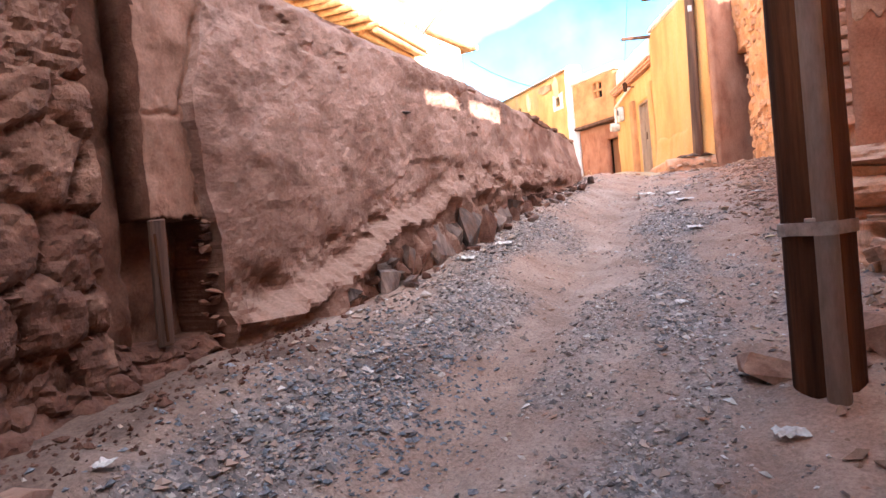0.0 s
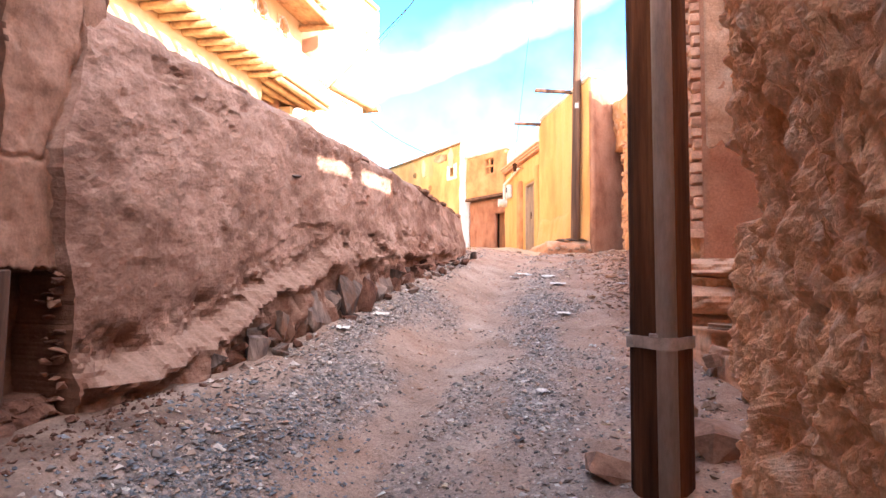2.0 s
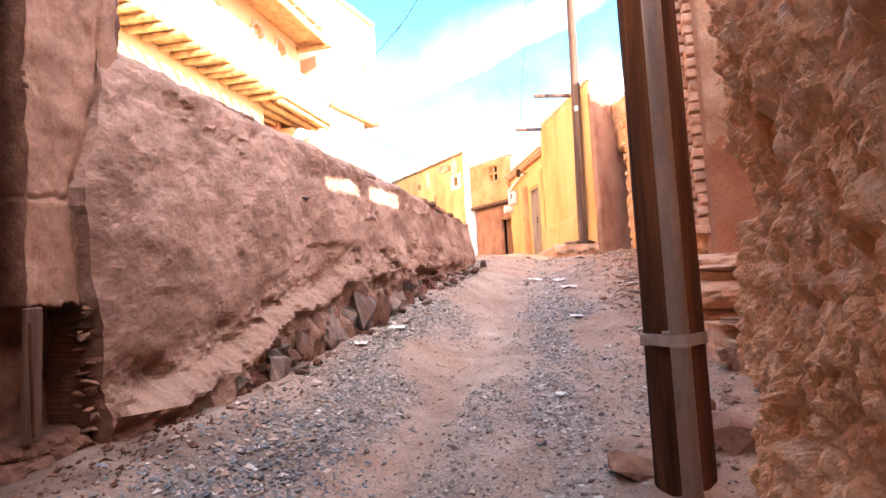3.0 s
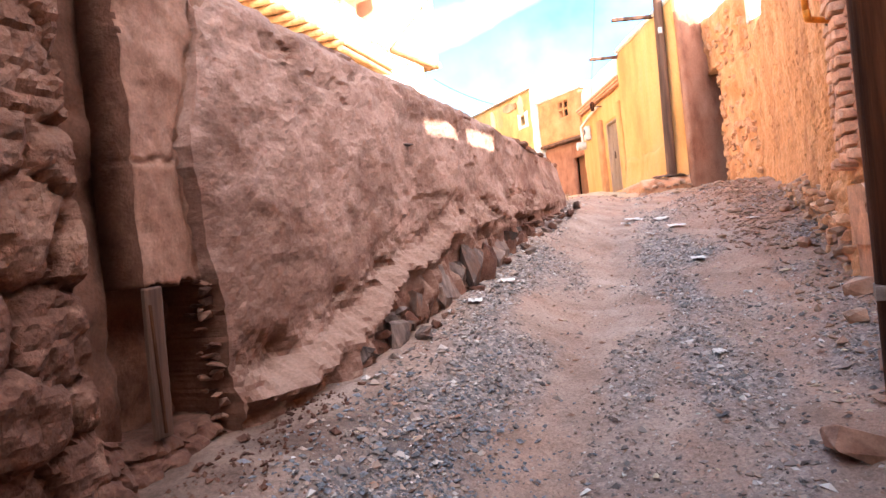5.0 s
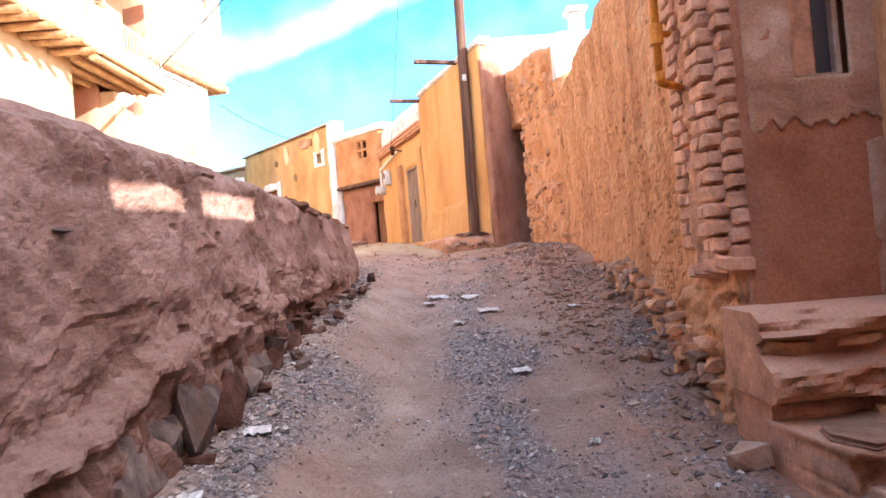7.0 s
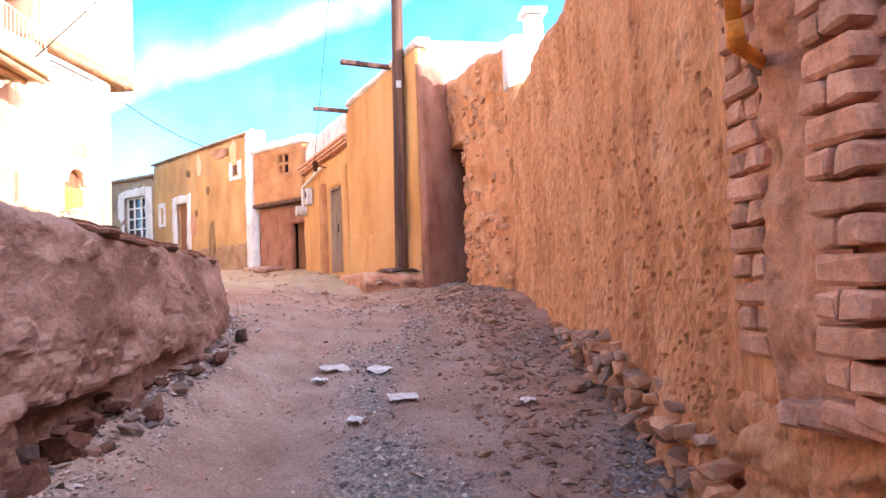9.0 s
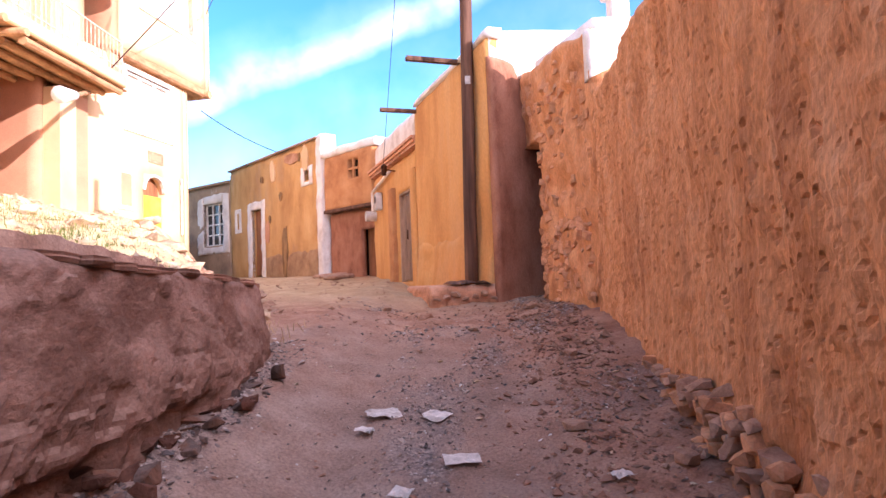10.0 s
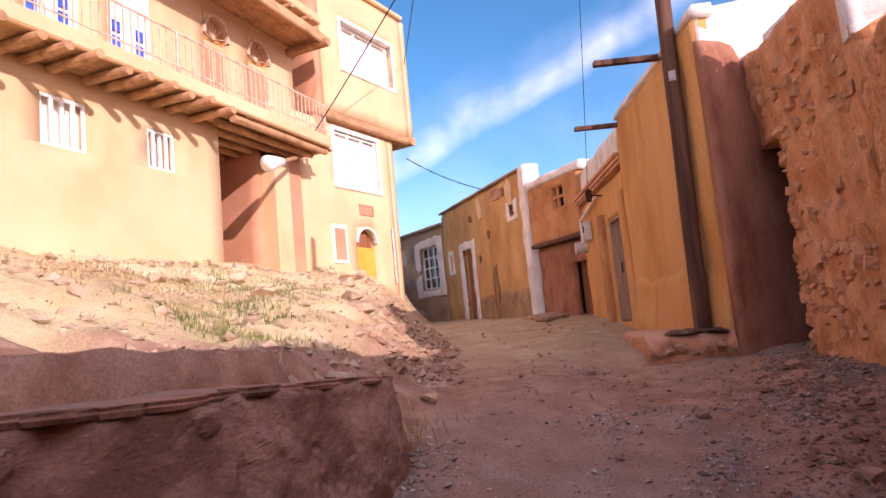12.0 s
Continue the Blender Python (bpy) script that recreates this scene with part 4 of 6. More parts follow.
for k, (x, y, z, w, d, a) in enumerate(((1.0, 4.62, 1.275, 0.40, 0.44, 0.4), (1.34, 4.6, 1.28, 0.5, 0.46, 1.4), (1.16, 4.12, 1.13, 0.46, 0.40, 2.2), (1.46, 4.07, 1.135, 0.4, 0.4, 0.9), (1.0, 4.1, 1.11, 0.22, 0.26, 3.0))):
    piece("tread", FLAGS[k % 5], (x, y, z), (w, d, 0.05), (0.05 * math.sin(3 * k), 0.06 * math.cos(5 * k), a), step_slab)
for k in range(26):
    u = k / 25
    x, y, z = (0.84 + 0.8 * (k % 13) / 13, 4.33 - 0.01 * (k % 3), 1.06 + 0.16 * ((k * 7) % 5) / 5) if k % 2 else (0.95 + 0.65 * (k % 13) / 13, 3.9, 0.94 + 0.14 * ((k * 3) % 5) / 5)
    piece("riser_stone", FLAGS[(k * 3) % 5], (x, y, z), (0.13 + 0.05 * ((k * 5) % 4), 0.11, 0.05 + 0.03 * (k % 4)), (0.1 * math.sin(k), 0.35 * math.sin(2.3 * k), 0.3 * math.cos(1.7 * k)), step_slab)

# the long east wall
P_EAST = Plane((0.93, 5.85), -2.6, "L")
wall_east = slab("wall_east", P_EAST, 0.40, 5.85, 0.9, 4.58, 0.5, M_EAST, step=0.019, amp=0.02, scale=2.0, seed=51, octaves=4, zkeep=4.0, top=lambda s: 4.58 + 0.05 * noise.noise((s * 1.7, 3, 0)),
                 off=lambda s, z: 0.03 * fbm(np.stack([s * 4, z * 0.5, 0 * s], 1), 3, 0.5, 52) - 0.016 * smooth((vnoise(np.stack([s * 5.5, z * 0.7, 0 * s], 1), 69) - 0.35) / 0.15) + 0.006 * fbm(np.stack([s * 9, z * 0.6, 0 * s], 1), 2, 0.6, 54) - 0.024 * smooth((fbm(np.stack([s * 42, z * 28, 0 * s], 1), 2, 0.5, 57) - 0.74 + 0.2 * fbm(np.stack([s * 1.3, z * 1.1, 0 * s], 1), 2, 0.5, 59)) / 0.2) + (0.012 + 0.005 * fbm(np.stack([s * 1.1, z * 0.8, 0 * s], 1), 2, 0.5, 60)) * fbm(np.stack([s * 16, z * 9, 0 * s], 1), 3, 0.8, 56) + 0.03 * smooth((LANE_Z(s + 5.85) + 0.6 - z) / 0.4))
wall_east.data.polygons.foreach_set("use_smooth", [False] * len(wall_east.data.polygons))
tagged(wall_east, "tall orange straw-mud wall with rain streaks and pits", "wall", kind="structure")

# rubble wall with the dark doorway
P_RUB = Plane((1.2, 11.68), 14, "L")
RUB_TOP = lerp(((0, 5.25), (0.5, 5.4), (1.2, 5.5), (3.2, 5.6)))
wall_rub = slab("wall_rubble", P_RUB, 0, 2.42, 1.9, 5.6, 0.6, M_EAST, openings=[(1.74, 2.42, 1.9, 4.48)], step=0.05, amp=0.06, scale=4.0, seed=58, octaves=4, top=lambda s: float(RUB_TOP(s)) + 0.10 * noise.noise((s * 3, 1, 4)), zkeep=4.6)
tagged(wall_rub, "rubble stone and mud wall with a dark doorway", "wall", kind="structure")
def course_off(s, z):
    """Courses of mud brick with sunken joints."""
    row = np.floor(z / 0.11)
    u = s / 0.26 + 0.5 * (row % 2)
    joint = np.minimum((z / 0.11 - row) * 0.11, np.abs(u - np.round(u)) * 0.26)
    return -0.02 * (1 - smooth(joint / 0.018)) + 0.012 * np.sin(np.floor(u) * 3.1 + row * 5.3)


wall_rub_in = slab("wall_doorway_back", Plane((1.75, 12.6), 14, "L"), -0.4, 2.4, 1.9, 5.2, 0.3, M_PINKJ, step=0.028, amp=0.015, scale=3, seed=59, off=course_off)
tagged(wall_rub_in, "rough mud-brick back wall inside the doorway", "wall", kind="structure")
# unseen slab added above the doorway to keep daylight off its back wall
part("doorway_ceiling", box(0.9, 2.4, 0.3, 2.0, 4.52, 4.66, 0.02, P_RUB.m), M_LOG, wall_rub)
cap_e = slab("lime_wall_end", Plane((1.16, 11.66), -80, "R"), 0.0, 1.3, 4.7, 5.34, 0.16, M_LIME, step=0.07, amp=0.04, scale=4, seed=60, top=lambda s: 5.30 + 0.1 * s + 0.05 * noise.noise((s * 5, 0, 1)), off=lambda s, z: 0.05 * (5.3 - z))
for v in cap_e.data.vertices:
    run = (v.co.x - 1.16) / 0.985
    v.co.z = max(v.co.z, 4.74 + 0.5 * run)
tagged(cap_e, "white lime-plastered end of the rubble wall", "plaster", kind="structure")

# ---- houses on the bend ----
P_A = Plane((-0.3, 14.8), 21, "L")
house_tall = thing("mud_house", "tall ochre mud-plastered house with wooden roof spouts", "house", "lane houses")
slab("wall", P_A, -1.14, 2.45, 2.0, 6.08, 0.2, M_OCHRE, step=0.09, amp=0.03, scale=1.1, seed=71, parent=house_tall, top=lambda s: 6.08 + 0.04 * noise.noise((s * 2, 0, 0)), off=lambda s, z: 0.06 * smooth((3.3 - z) / 0.7))
P_SIDE = Plane((0.16, 13.57), -50, "R")
slab("side_wall", P_SIDE, 0.03, 1.45, 2.2, 5.75, 0.1, M_PINKJ, step=0.07, amp=0.025, scale=2, seed=72, parent=house_tall, label="dull pink plastered side wall")
P_WPAR = Plane((0.12, 13.72), -70, "R")
slab("parapet", P_WPAR, 0.06, 3.6, 5.5, 6.5, 0.35, M_LIME, step=0.12, amp=0.03, scale=2, seed=73, parent=house_tall, label="sunlit white lime parapet", top=lambda s: 6.18 + 0.09 * s)
slab("roof_rim", P_A, -1.2, 2.5, 6.06, 6.2, 0.26, M_LIME, step=0.1, amp=0.03, scale=3, seed=74, parent=house_tall, label="pale lime roof rim")
for s, z, ln, tip in ((-0.05, 6.08, 0.85, -0.02), (2.38, 5.95, 0.7, 0.06)):
    sp = part("spout", box(s - 0.045, s + 0.045, -ln, 0.2, z - 0.04, z - 0.015, 0.004, P_A.m), M_POLE2, house_tall, "weathered wooden roof spout")
    for q in (-0.045, 0.027):
        part("cheek", box(s + q, s + q + 0.018, -ln, 0.2, z - 0.015, z + 0.03, 0.003, P_A.m), M_POLE2, sp)

plinth = thing("stone_platform", "low mud and stone platform at the house foot", "platform")
slab("front", Plane((-0.75, 13.55), 14, "L"), 0.06, 2.4, 1.9, 2.56, 0.9, M_MORTAR, step=0.035, amp=0.03, scale=5, seed=75, parent=plinth, octaves=4)
slab("end", Plane((-0.72, 13.5), -80, "R"), -0.05, 1.0, 1.9, 2.55, 0.35, M_MORTAR, step=0.035, amp=0.03, scale=5, seed=76, parent=plinth, octaves=4)
for k in range(7):
    q = 0.07 + 0.025 * (k % 3)
    piece("stone", STONES[k], (-0.68 + 0.13 * k, 13.48 + 0.01 * k, 2.36 + 0.03 * (k % 3)), (q * 1.5, q, q * 0.7), (0.2 * math.sin(k), 0.2 * math.cos(2 * k), k), plinth)
for k in range(3):
    piece("flat_stone", SLATES[k], (-0.42 + 0.2 * k, 13.64 + 0.03 * k, 2.575), (0.40, 0.30, 0.07), (0.05, 0.04 * k, 0.7 * k), plinth)

# house with the sheet-metal door
house_door = thing("mud_house", "low ochre mud house with a brick cornice and metal door", "house", "lane houses")
D3 = (3.0, 4.12, 2.66, 4.58)
slab("wall", P_A, 2.47, 6.55, 2.0, 5.32, 0.4, M_OCHRE, openings=[D3], step=0.1, amp=0.02, scale=1.3, seed=81, parent=house_door, off=lambda s, z: -0.06 + 0 * s)
slab("parapet", P_A, 2.45, 6.6, 5.50, 6.15, 0.35, M_LIME, step=0.12, amp=0.04, scale=1.6, seed=82, parent=house_door, label="pale lime-washed parapet", off=lambda s, z: -0.12 + 0 * s)
for k in range(3):
    part("cornice_course", box(2.46, 6.55, -0.02 - 0.035 * k, 0.3, 5.315 + 0.066 * k, 5.375 + 0.066 * k, 0.006, P_A.m), M_BRICK, house_door, "projecting brick cornice course")
door3 = part("door", box(D3[0] + 0.05, D3[1] - 0.05, 0.16, 0.20, 2.68, 4.53, 0.004, P_A.m), M_METALDOOR, house_door, "grey-beige sheet-metal double door")
for q in np.linspace(D3[0] + 0.12, D3[1] - 0.12, 8):
    part("rib", box(q - 0.018, q + 0.018, 0.135, 0.165, 2.7, 4.5, 0.006, P_A.m), M_METALDOOR, door3)
for a, b, c, e in ((D3[0], D3[0] + 0.06, 2.66, 4.58), (D3[1] - 0.06, D3[1], 2.66, 4.58), (D3[0] + 0.06, D3[1] - 0.06, 4.53, 4.58)):
    part("door_frame", box(a, b, 0.08, 0.2, c, e, 0.004, P_A.m), M_METALDOOR, house_door)
part("handle", rod((3.62, 0.11, 3.55), (3.62, 0.11, 3.75), 0.014, m=P_A.m), M_POLE, house_door, "dark door handle")
part("pilaster", box(4.3, 4.62, -0.06, 0.1, 2.3, 4.75, 0.03, P_A.m), M_TERRA, house_door, "pale door surround")
part("pilaster", box(2.55, 2.85, -0.04, 0.1, 2.3, 4.9, 0.03, P_A.m), M_OCHRE, house_door)

wall_lamp = thing("wall_lamp", "dark metal lantern on the wall above the door", "lamp")
part("bracket", rod((4.28, 0.06, 5.12), (4.28, -0.22, 5.16), 0.015, m=P_A.m), M_POLE, wall_lamp)
part("lantern", rod((4.28, -0.2, 5.02), (4.28, -0.2, 5.22), 0.045, 0.065, n=6, m=P_A.m), M_POLE, wall_lamp)
part("cap", rod((4.28, -0.2, 5.22), (4.28, -0.2, 5.28), 0.08, 0.02, n=6, m=P_A.m), M_POLE, wall_lamp)
gas_line = thing("gas_pipe", "cream gas pipe running up and along the house wall", "pipe")
for a, b in (((6.35, -0.02, 4.45), (6.35, -0.02, 4.95)), ((6.35, -0.02, 4.95), (4.5, -0.02, 5.16))):
    part("pipe", rod(a, b, 0.034, m=P_A.m), M_CREAM, gas_line)
meter = thing("meter_box", "pale grey meter box with a dark dial window", "meter box")
part("case", box(5.55, 5.85, -0.10, 0.05, 4.42, 4.84, 0.02, P_A.m), M_LTGREY, meter)
part("dial", box(5.64, 5.76, -0.108, -0.09, 4.6, 4.75, 0.004, P_A.m), M_DARK, meter)
reg = thing("gas_meter", "round grey gas meter on the wall corner", "meter")
part("case", rod((6.35, -0.2, 4.35), (6.35, 0.06, 4.35), 0.13, 0.13, n=12, m=P_A.m), M_LTGREY, reg)

# house with the small cross window and the low door
P_D = Plane((-2.66, 20.9), 47, "L")
house_cross = thing("mud_house", "small mud house with a cross-shaped window and low door", "house", "lane houses")
slab("upper_wall", P_D, -0.1, 2.05, 4.72, 6.2, 0.4, M_TERRA, openings=[(0.5, 0.93, 5.48, 5.98)], step=0.08, amp=0.03, scale=1.5, seed=91, parent=house_cross, top=lambda s: 6.22 + 0.08 * noise.noise((s * 2, 5, 0)))
slab("lower_wall", P_D, -0.1, 2.05, 2.3, 4.64, 0.3, M_PINKJ, openings=[(0.04, 0.62, 2.3, 4.1)], step=0.08, amp=0.025, scale=1.5, seed=92, parent=house_cross, off=lambda s, z: -0.16 + 0 * s)
part("sill_beam", box(-0.1, 2.05, -0.06, 0.3, 4.64, 4.73, 0.015, P_D.m), M_POLE2, house_cross, "weathered wooden beam")
# dark sheet added to stop sun leaking round the door
part("door_backing", box(-0.1, 2.0, 0.5, 0.55, 2.3, 4.7, 0, P_D.m), M_DARK, house_cross)
part("door", box(0.0, 0.66, 0.40, 0.45, 2.3, 4.12, 0.005, P_D.m), M_WOODDOOR, house_cross, "low dark wooden door")
# black sheet in place of the window's shaded depth
xw = part("cross_window", box(0.5, 0.93, 0.2, 0.22, 5.48, 5.98, 0.0, P_D.m), M_DARK, house_cross, "near-black sheet for the unlit opening behind a cross of plaster")
part("bar", box(0.685, 0.745, 0.0, 0.06, 5.48, 5.98, 0.004, P_D.m), M_TERRA, xw)
part("bar", box(0.5, 0.93, 0.004, 0.055, 5.695, 5.755, 0.004, P_D.m), M_TERRA, xw)
slab("roof_rim", P_D, -0.2, 2.1, 6.2, 6.42, 0.5, M_LIME, step=0.1, amp=0.06, scale=3, seed=93, parent=house_cross, label="pale lime roof rim")
for k, (s, q) in enumerate(((1.35, 0.5), (0.7, 0.62))):
    st = thing("doorstep_stone", "flat loose stone slab before the low door", "stone", "doorstep stones")
    o = part("slab", box(-0.42, 0.42, -0.2, 0.2, 0, 0.11, 0.03), M_STONE, st)
    v = P_D.at(s, -0.35 - 0.2 * k, 0)
    st.matrix_basis = pose(v.x, v.y, gz(v.x, v.y) - 0.01, 3, -4, 40 + 25 * k)

# house with the white corner and brown door
P_B = Plane((-4.2, 22.4), 43, "L")
house_yellow = thing("mud_house", "yellow-brown mud house with a white corner and brown door", "house", "lane houses")
slab("wall", P_B, 0.35, 6.5, 2.4, 6.86, 0.4, M_OCHRE2, openings=[(4.0, 4.78, 2.9, 5.28), (0.78, 1.10, 5.75, 6.05)], step=0.14, amp=0.025, scale=1.0, seed=101, parent=house_yellow)
slab("white_corner", P_B, 0.04, 0.35, 2.4, 6.96, 0.45, M_LIME, step=0.08, amp=0.03, scale=2, seed=102, parent=house_yellow, label="white lime-washed corner pier", off=lambda s, z: 0.04 + 0 * s)
part("roof_edge", box(0.3, 6.6, -0.06, 0.5, 6.86, 6.92, 0.01, P_B.m), M_GREYPL, house_yellow, "thin grey roof edge")
door1 = part("door", box(4.02, 4.76, 0.15, 0.2, 3.1, 5.26, 0.006, P_B.m), M_WOODDOOR, house_yellow, "brown wooden door")
part("door_panel", box(4.1, 4.36, 0.135, 0.16, 3.3, 5.1, 0.01, P_B.m), M_WOODDOOR, door1)
part("door_panel", box(4.42, 4.68, 0.135, 0.16, 3.3, 5.1, 0.01, P_B.m), M_WOODDOOR, door1)
for a, b, c, e in ((3.76, 4.0, 2.9, 5.58), (4.78, 5.05, 2.9, 5.58), (4.0, 4.78, 5.28, 5.58)):
    slab("door_surround", P_B, a, b, c, e, 0.1, M_LIME, step=0.08, amp=0.02, scale=5, seed=int(a * 10), parent=house_yellow, label="white door surround", off=lambda s, z: 0.03 + 0 * s)
part("niche_back", box(0.78, 1.10, 0.2, 0.24, 5.75, 6.05, 0, P_B.m), M_GREYPL, house_yellow)
for a, b, c, e in ((0.6, 0.78, 5.6, 6.2), (1.10, 1.28, 5.6, 6.2), (0.78, 1.10, 6.05, 6.2), (0.78, 1.10, 5.6, 5.75)):
    slab("niche_surround", P_B, a, b, c, e, 0.08, M_LIME, step=0.06, amp=0.02, scale=6, seed=int(a * 10 + c), parent=house_yellow, label="white niche surround", off=lambda s, z: 0.025 + 0 * s)
for a, b, c, e in ((5.6, 5.75, 4.62, 5.45), (5.95, 6.1, 4.62, 5.45), (5.75, 5.95, 5.3, 5.45), (5.75, 5.95, 4.62, 4.75)):
    part("niche_frame", box(a, b, -0.03, 0.05, c, e, 0.012, P_B.m), M_LIME, house_yellow, "white niche frame")
patch("soot_patch", P_B, 2.35, 3.75, 0.36, 1.5, M_SOOTPIT, house_yellow, "dark soot stain", 1.5)
patch("repair_patch", P_B, 1.0, 6.45, 0.36, 0.7, M_HOUSE, house_yellow, "pale plaster repair", 2.5)
patch("repair_patch", P_B, 3.1, 6.35, 0.3, 0.7, M_HOUSE, house_yellow, "pale plaster repair", 3.5)
patch("repair_patch", P_B, 1.8, 6.55, 1.0, 0.3, M_LIMEP, house_yellow, "tan plaster repair", 6.5)
# flat patches stand for pits, with their shade put into the colour
for s, z in ((2.6, 5.5), (3.35, 4.85), (3.9, 6.2), (1.35, 6.5)):
    patch("pit", P_B, s, z, 0.14, 0.24, M_SOOTPIT, house_yellow, "flat dark patch standing for a shaded pit", s)
patch("loose_render", P_B, 3.55, 4.45, 0.3, 0.7, M_HOUSER, house_yellow, "reddish flaked plaster", 7.7)
foot = slab("foot_render", P_B, 0.36, 3.7, 2.4, 3.75, 0.05, M_FOOT, step=0.08, amp=0.02, scale=2, seed=109, parent=house_yellow, label="damp brown render at the foot", off=lambda s, z: 0.02 + 0 * s)
ragged_top(foot, 3.2, 3.75, 0.16, 1.1)
foot = slab("foot_render", P_A, -0.6, 2.4, 2.3, 3.3, 0.05, M_OCHRE, step=0.05, amp=0.03, scale=2, seed=112, parent=house_tall, label="worn brown render at the foot", off=lambda s, z: 0.05 + 0.05 * smooth((3.1 - z) / 0.6))
ragged_top(foot, 2.9, 3.3, 0.10, 1.5, 3.0)


v0 = P_B.at(6.5, 0, 0)
P_H0 = Plane((v0.x, v0.y), 56, "L")
house_grey = thing("mud_house", "grey-brown plastered house with a white-framed window", "house", "lane houses")
slab("wall", P_H0, 0.0, 6.5, 2.4, 6.5, 0.4, M_GREYPL, openings=[(0.45, 1.65, 4.3, 5.85)], step=0.15, amp=0.025, scale=1.0, seed=111, parent=house_grey)
part("roof_edge", box(0, 6.5, -0.1, 0.5, 6.5, 6.58, 0.01, P_H0.m), M_GREYPL, house_grey, "thin dark roof edge")
win_white = part("window", box(0.45, 1.65, 0.17, 0.19, 4.3, 5.85, 0, P_H0.m), M_GLASS, house_grey, "white-framed window with small panes")
for q in (0.45, 0.84, 1.23, 1.60):
    part("mullion", box(q, q + 0.05, 0.10, 0.16, 4.3, 5.85, 0.004, P_H0.m), M_WHITE, win_white)
for q in (4.3, 4.68, 5.06, 5.44, 5.8):
    part("glazing_bar", box(0.5, 1.6, 0.105, 0.155, q, q + 0.045, 0.004, P_H0.m), M_WHITE, win_white)
for a, b, c, e in ((0.1, 0.45, 4.0, 6.2), (1.65, 2.0, 4.0, 6.2), (0.45, 1.65, 5.85, 6.2), (0.45, 1.65, 4.0, 4.3)):
    slab("window_surround", P_H0, a, b, c, e, 0.1, M_LIME, step=0.08, amp=0.025, scale=5, seed=int(a * 10 + c), parent=house_grey, label="ragged white lime surround", off=lambda s, z: 0.03 + 0 * s)



def shell(plane, s0, s1, z0, z1, depth, parent, material):
    """Roof, rear and end walls behind a house front."""
    part("roof", box(s0 + 0.02, s1 - 0.02, 0.45, depth, z1 - 0.25, z1, 0.02, plane.m), M_LIMEP, parent)
    part("rear_wall", box(s0 + 0.3, s1 - 0.3, depth, depth + 0.3, z0, z1 - 0.02, 0.02, plane.m), material, parent)
    part("end_wall", box(s0 + 0.02, s0 + 0.3, 0.62, depth + 0.3, z0, z1 - 0.26, 0.02, plane.m), material, parent)
    part("end_wall", box(s1 - 0.3, s1 - 0.02, 0.62, depth + 0.3, z0, z1 - 0.26, 0.02, plane.m), material, parent)


shell(P_A, -0.9, 2.4, 2.2, 5.9, 4.0, house_tall, M_PINKJ)
shell(P_A, 2.6, 6.4, 2.2, 5.45, 4.0, house_door, M_OCHRE)
shell(P_D, 0.1, 1.9, 2.3, 6.0, 3.0, house_cross, M_OCHRE)
shell(P_B, 0.5, 6.4, 2.4, 6.7, 4.5, house_yellow, M_OCHRE2)
shell(P_H0, 0.2, 6.4, 2.4, 6.4, 4.5, house_grey, M_GREYPL)
roof_e = slab("wall_lime_roof", Plane((1.35, 12.1), -70, "R"), 0, 2.6, 4.6, 5.75, 1.6, M_LIME, step=0.15, amp=0.05, scale=2, seed=77, top=lambda s: 5.62 + 0.08 * s)
tagged(roof_e, "sunlit white lime roof parapet behind the rubble wall", "parapet", kind="structure")
chim = thing("chimney_pot", "small white plastered chimney on the flat roof", "chimney")
part("stack", box(1.62, 1.86, 12.5, 12.74, 5.5, 6.05, 0.03), M_LIME, chim)
part("cap", box(1.56, 1.92, 12.44, 12.80, 6.05, 6.13, 0.02), M_LIME, chim)

# ---- the big sunlit house ----
P_C = Plane((-9.0, 0), 0, "R")
P_U = Plane((-9.4, 0), 0, "R")
P_T = Plane((-9.2, 19.4), -9, "R")
house_big = thing("balcony_house", "large plastered three-storey house with a timber balcony", "house")
W1, W2 = (12.55, 13.35, 6.18, 7.02), (14.55, 15.2, 6.2, 6.95)
slab("wall", P_C, 4.0, 16.38, 3.2, 7.55, 0.4, M_HOUSE, openings=[W1, W2, (8.5, 9.3, 6.18, 7.0)], step=0.4, amp=0.012, scale=0.8, seed=121, parent=house_big)
slab("upper_wall", P_U, 4.0, 19.75, 7.55, 11.0, 0.3, M_HOUSE, openings=[(16.55, 17.3, 7.6, 10.2), (17.98, 18.75, 7.6, 10.2), (14.2, 15.15, 7.6, 9.9), (12.6, 13.6, 7.6, 9.9)], step=0.4, amp=0.01, scale=0.8, seed=122, parent=house_big)
slab("carport_back", Plane((-12.2, 0), 0, "R"), 15.5, 20.5, 3.4, 7.5, 0.3, M_HOUSER, step=0.4, amp=0.01, seed=123, parent=house_big, label="shaded terracotta wall of the passage")
slab("carport_side", Plane((-9.4, 18.35), 88, "R"), 0.0, 2.8, 3.4, 7.5, 0.3, M_HOUSER, step=0.3, amp=0.01, seed=124, parent=house_big, label="terracotta passage wall")
part("column", box(18.22, 18.78, 0.0, 0.5, 3.6, 7.25, 0.03, P_C.m), M_HOUSE, house_big)
part("pilaster", box(18.78, 19.42, 0.12, 0.6, 3.6, 7.3, 0.03, P_C.m), M_HOUSER, house_big, "terracotta pilaster")
slab("tower_lower", P_T, 0, 3.95, 3.2, 8.72, 0.4, M_HOUSE, openings=[(1.46, 3.35, 7.0, 8.5), (2.1, 3.0, 3.9, 5.86)], step=0.4, amp=0.01, scale=0.8, seed=125, parent=house_big)
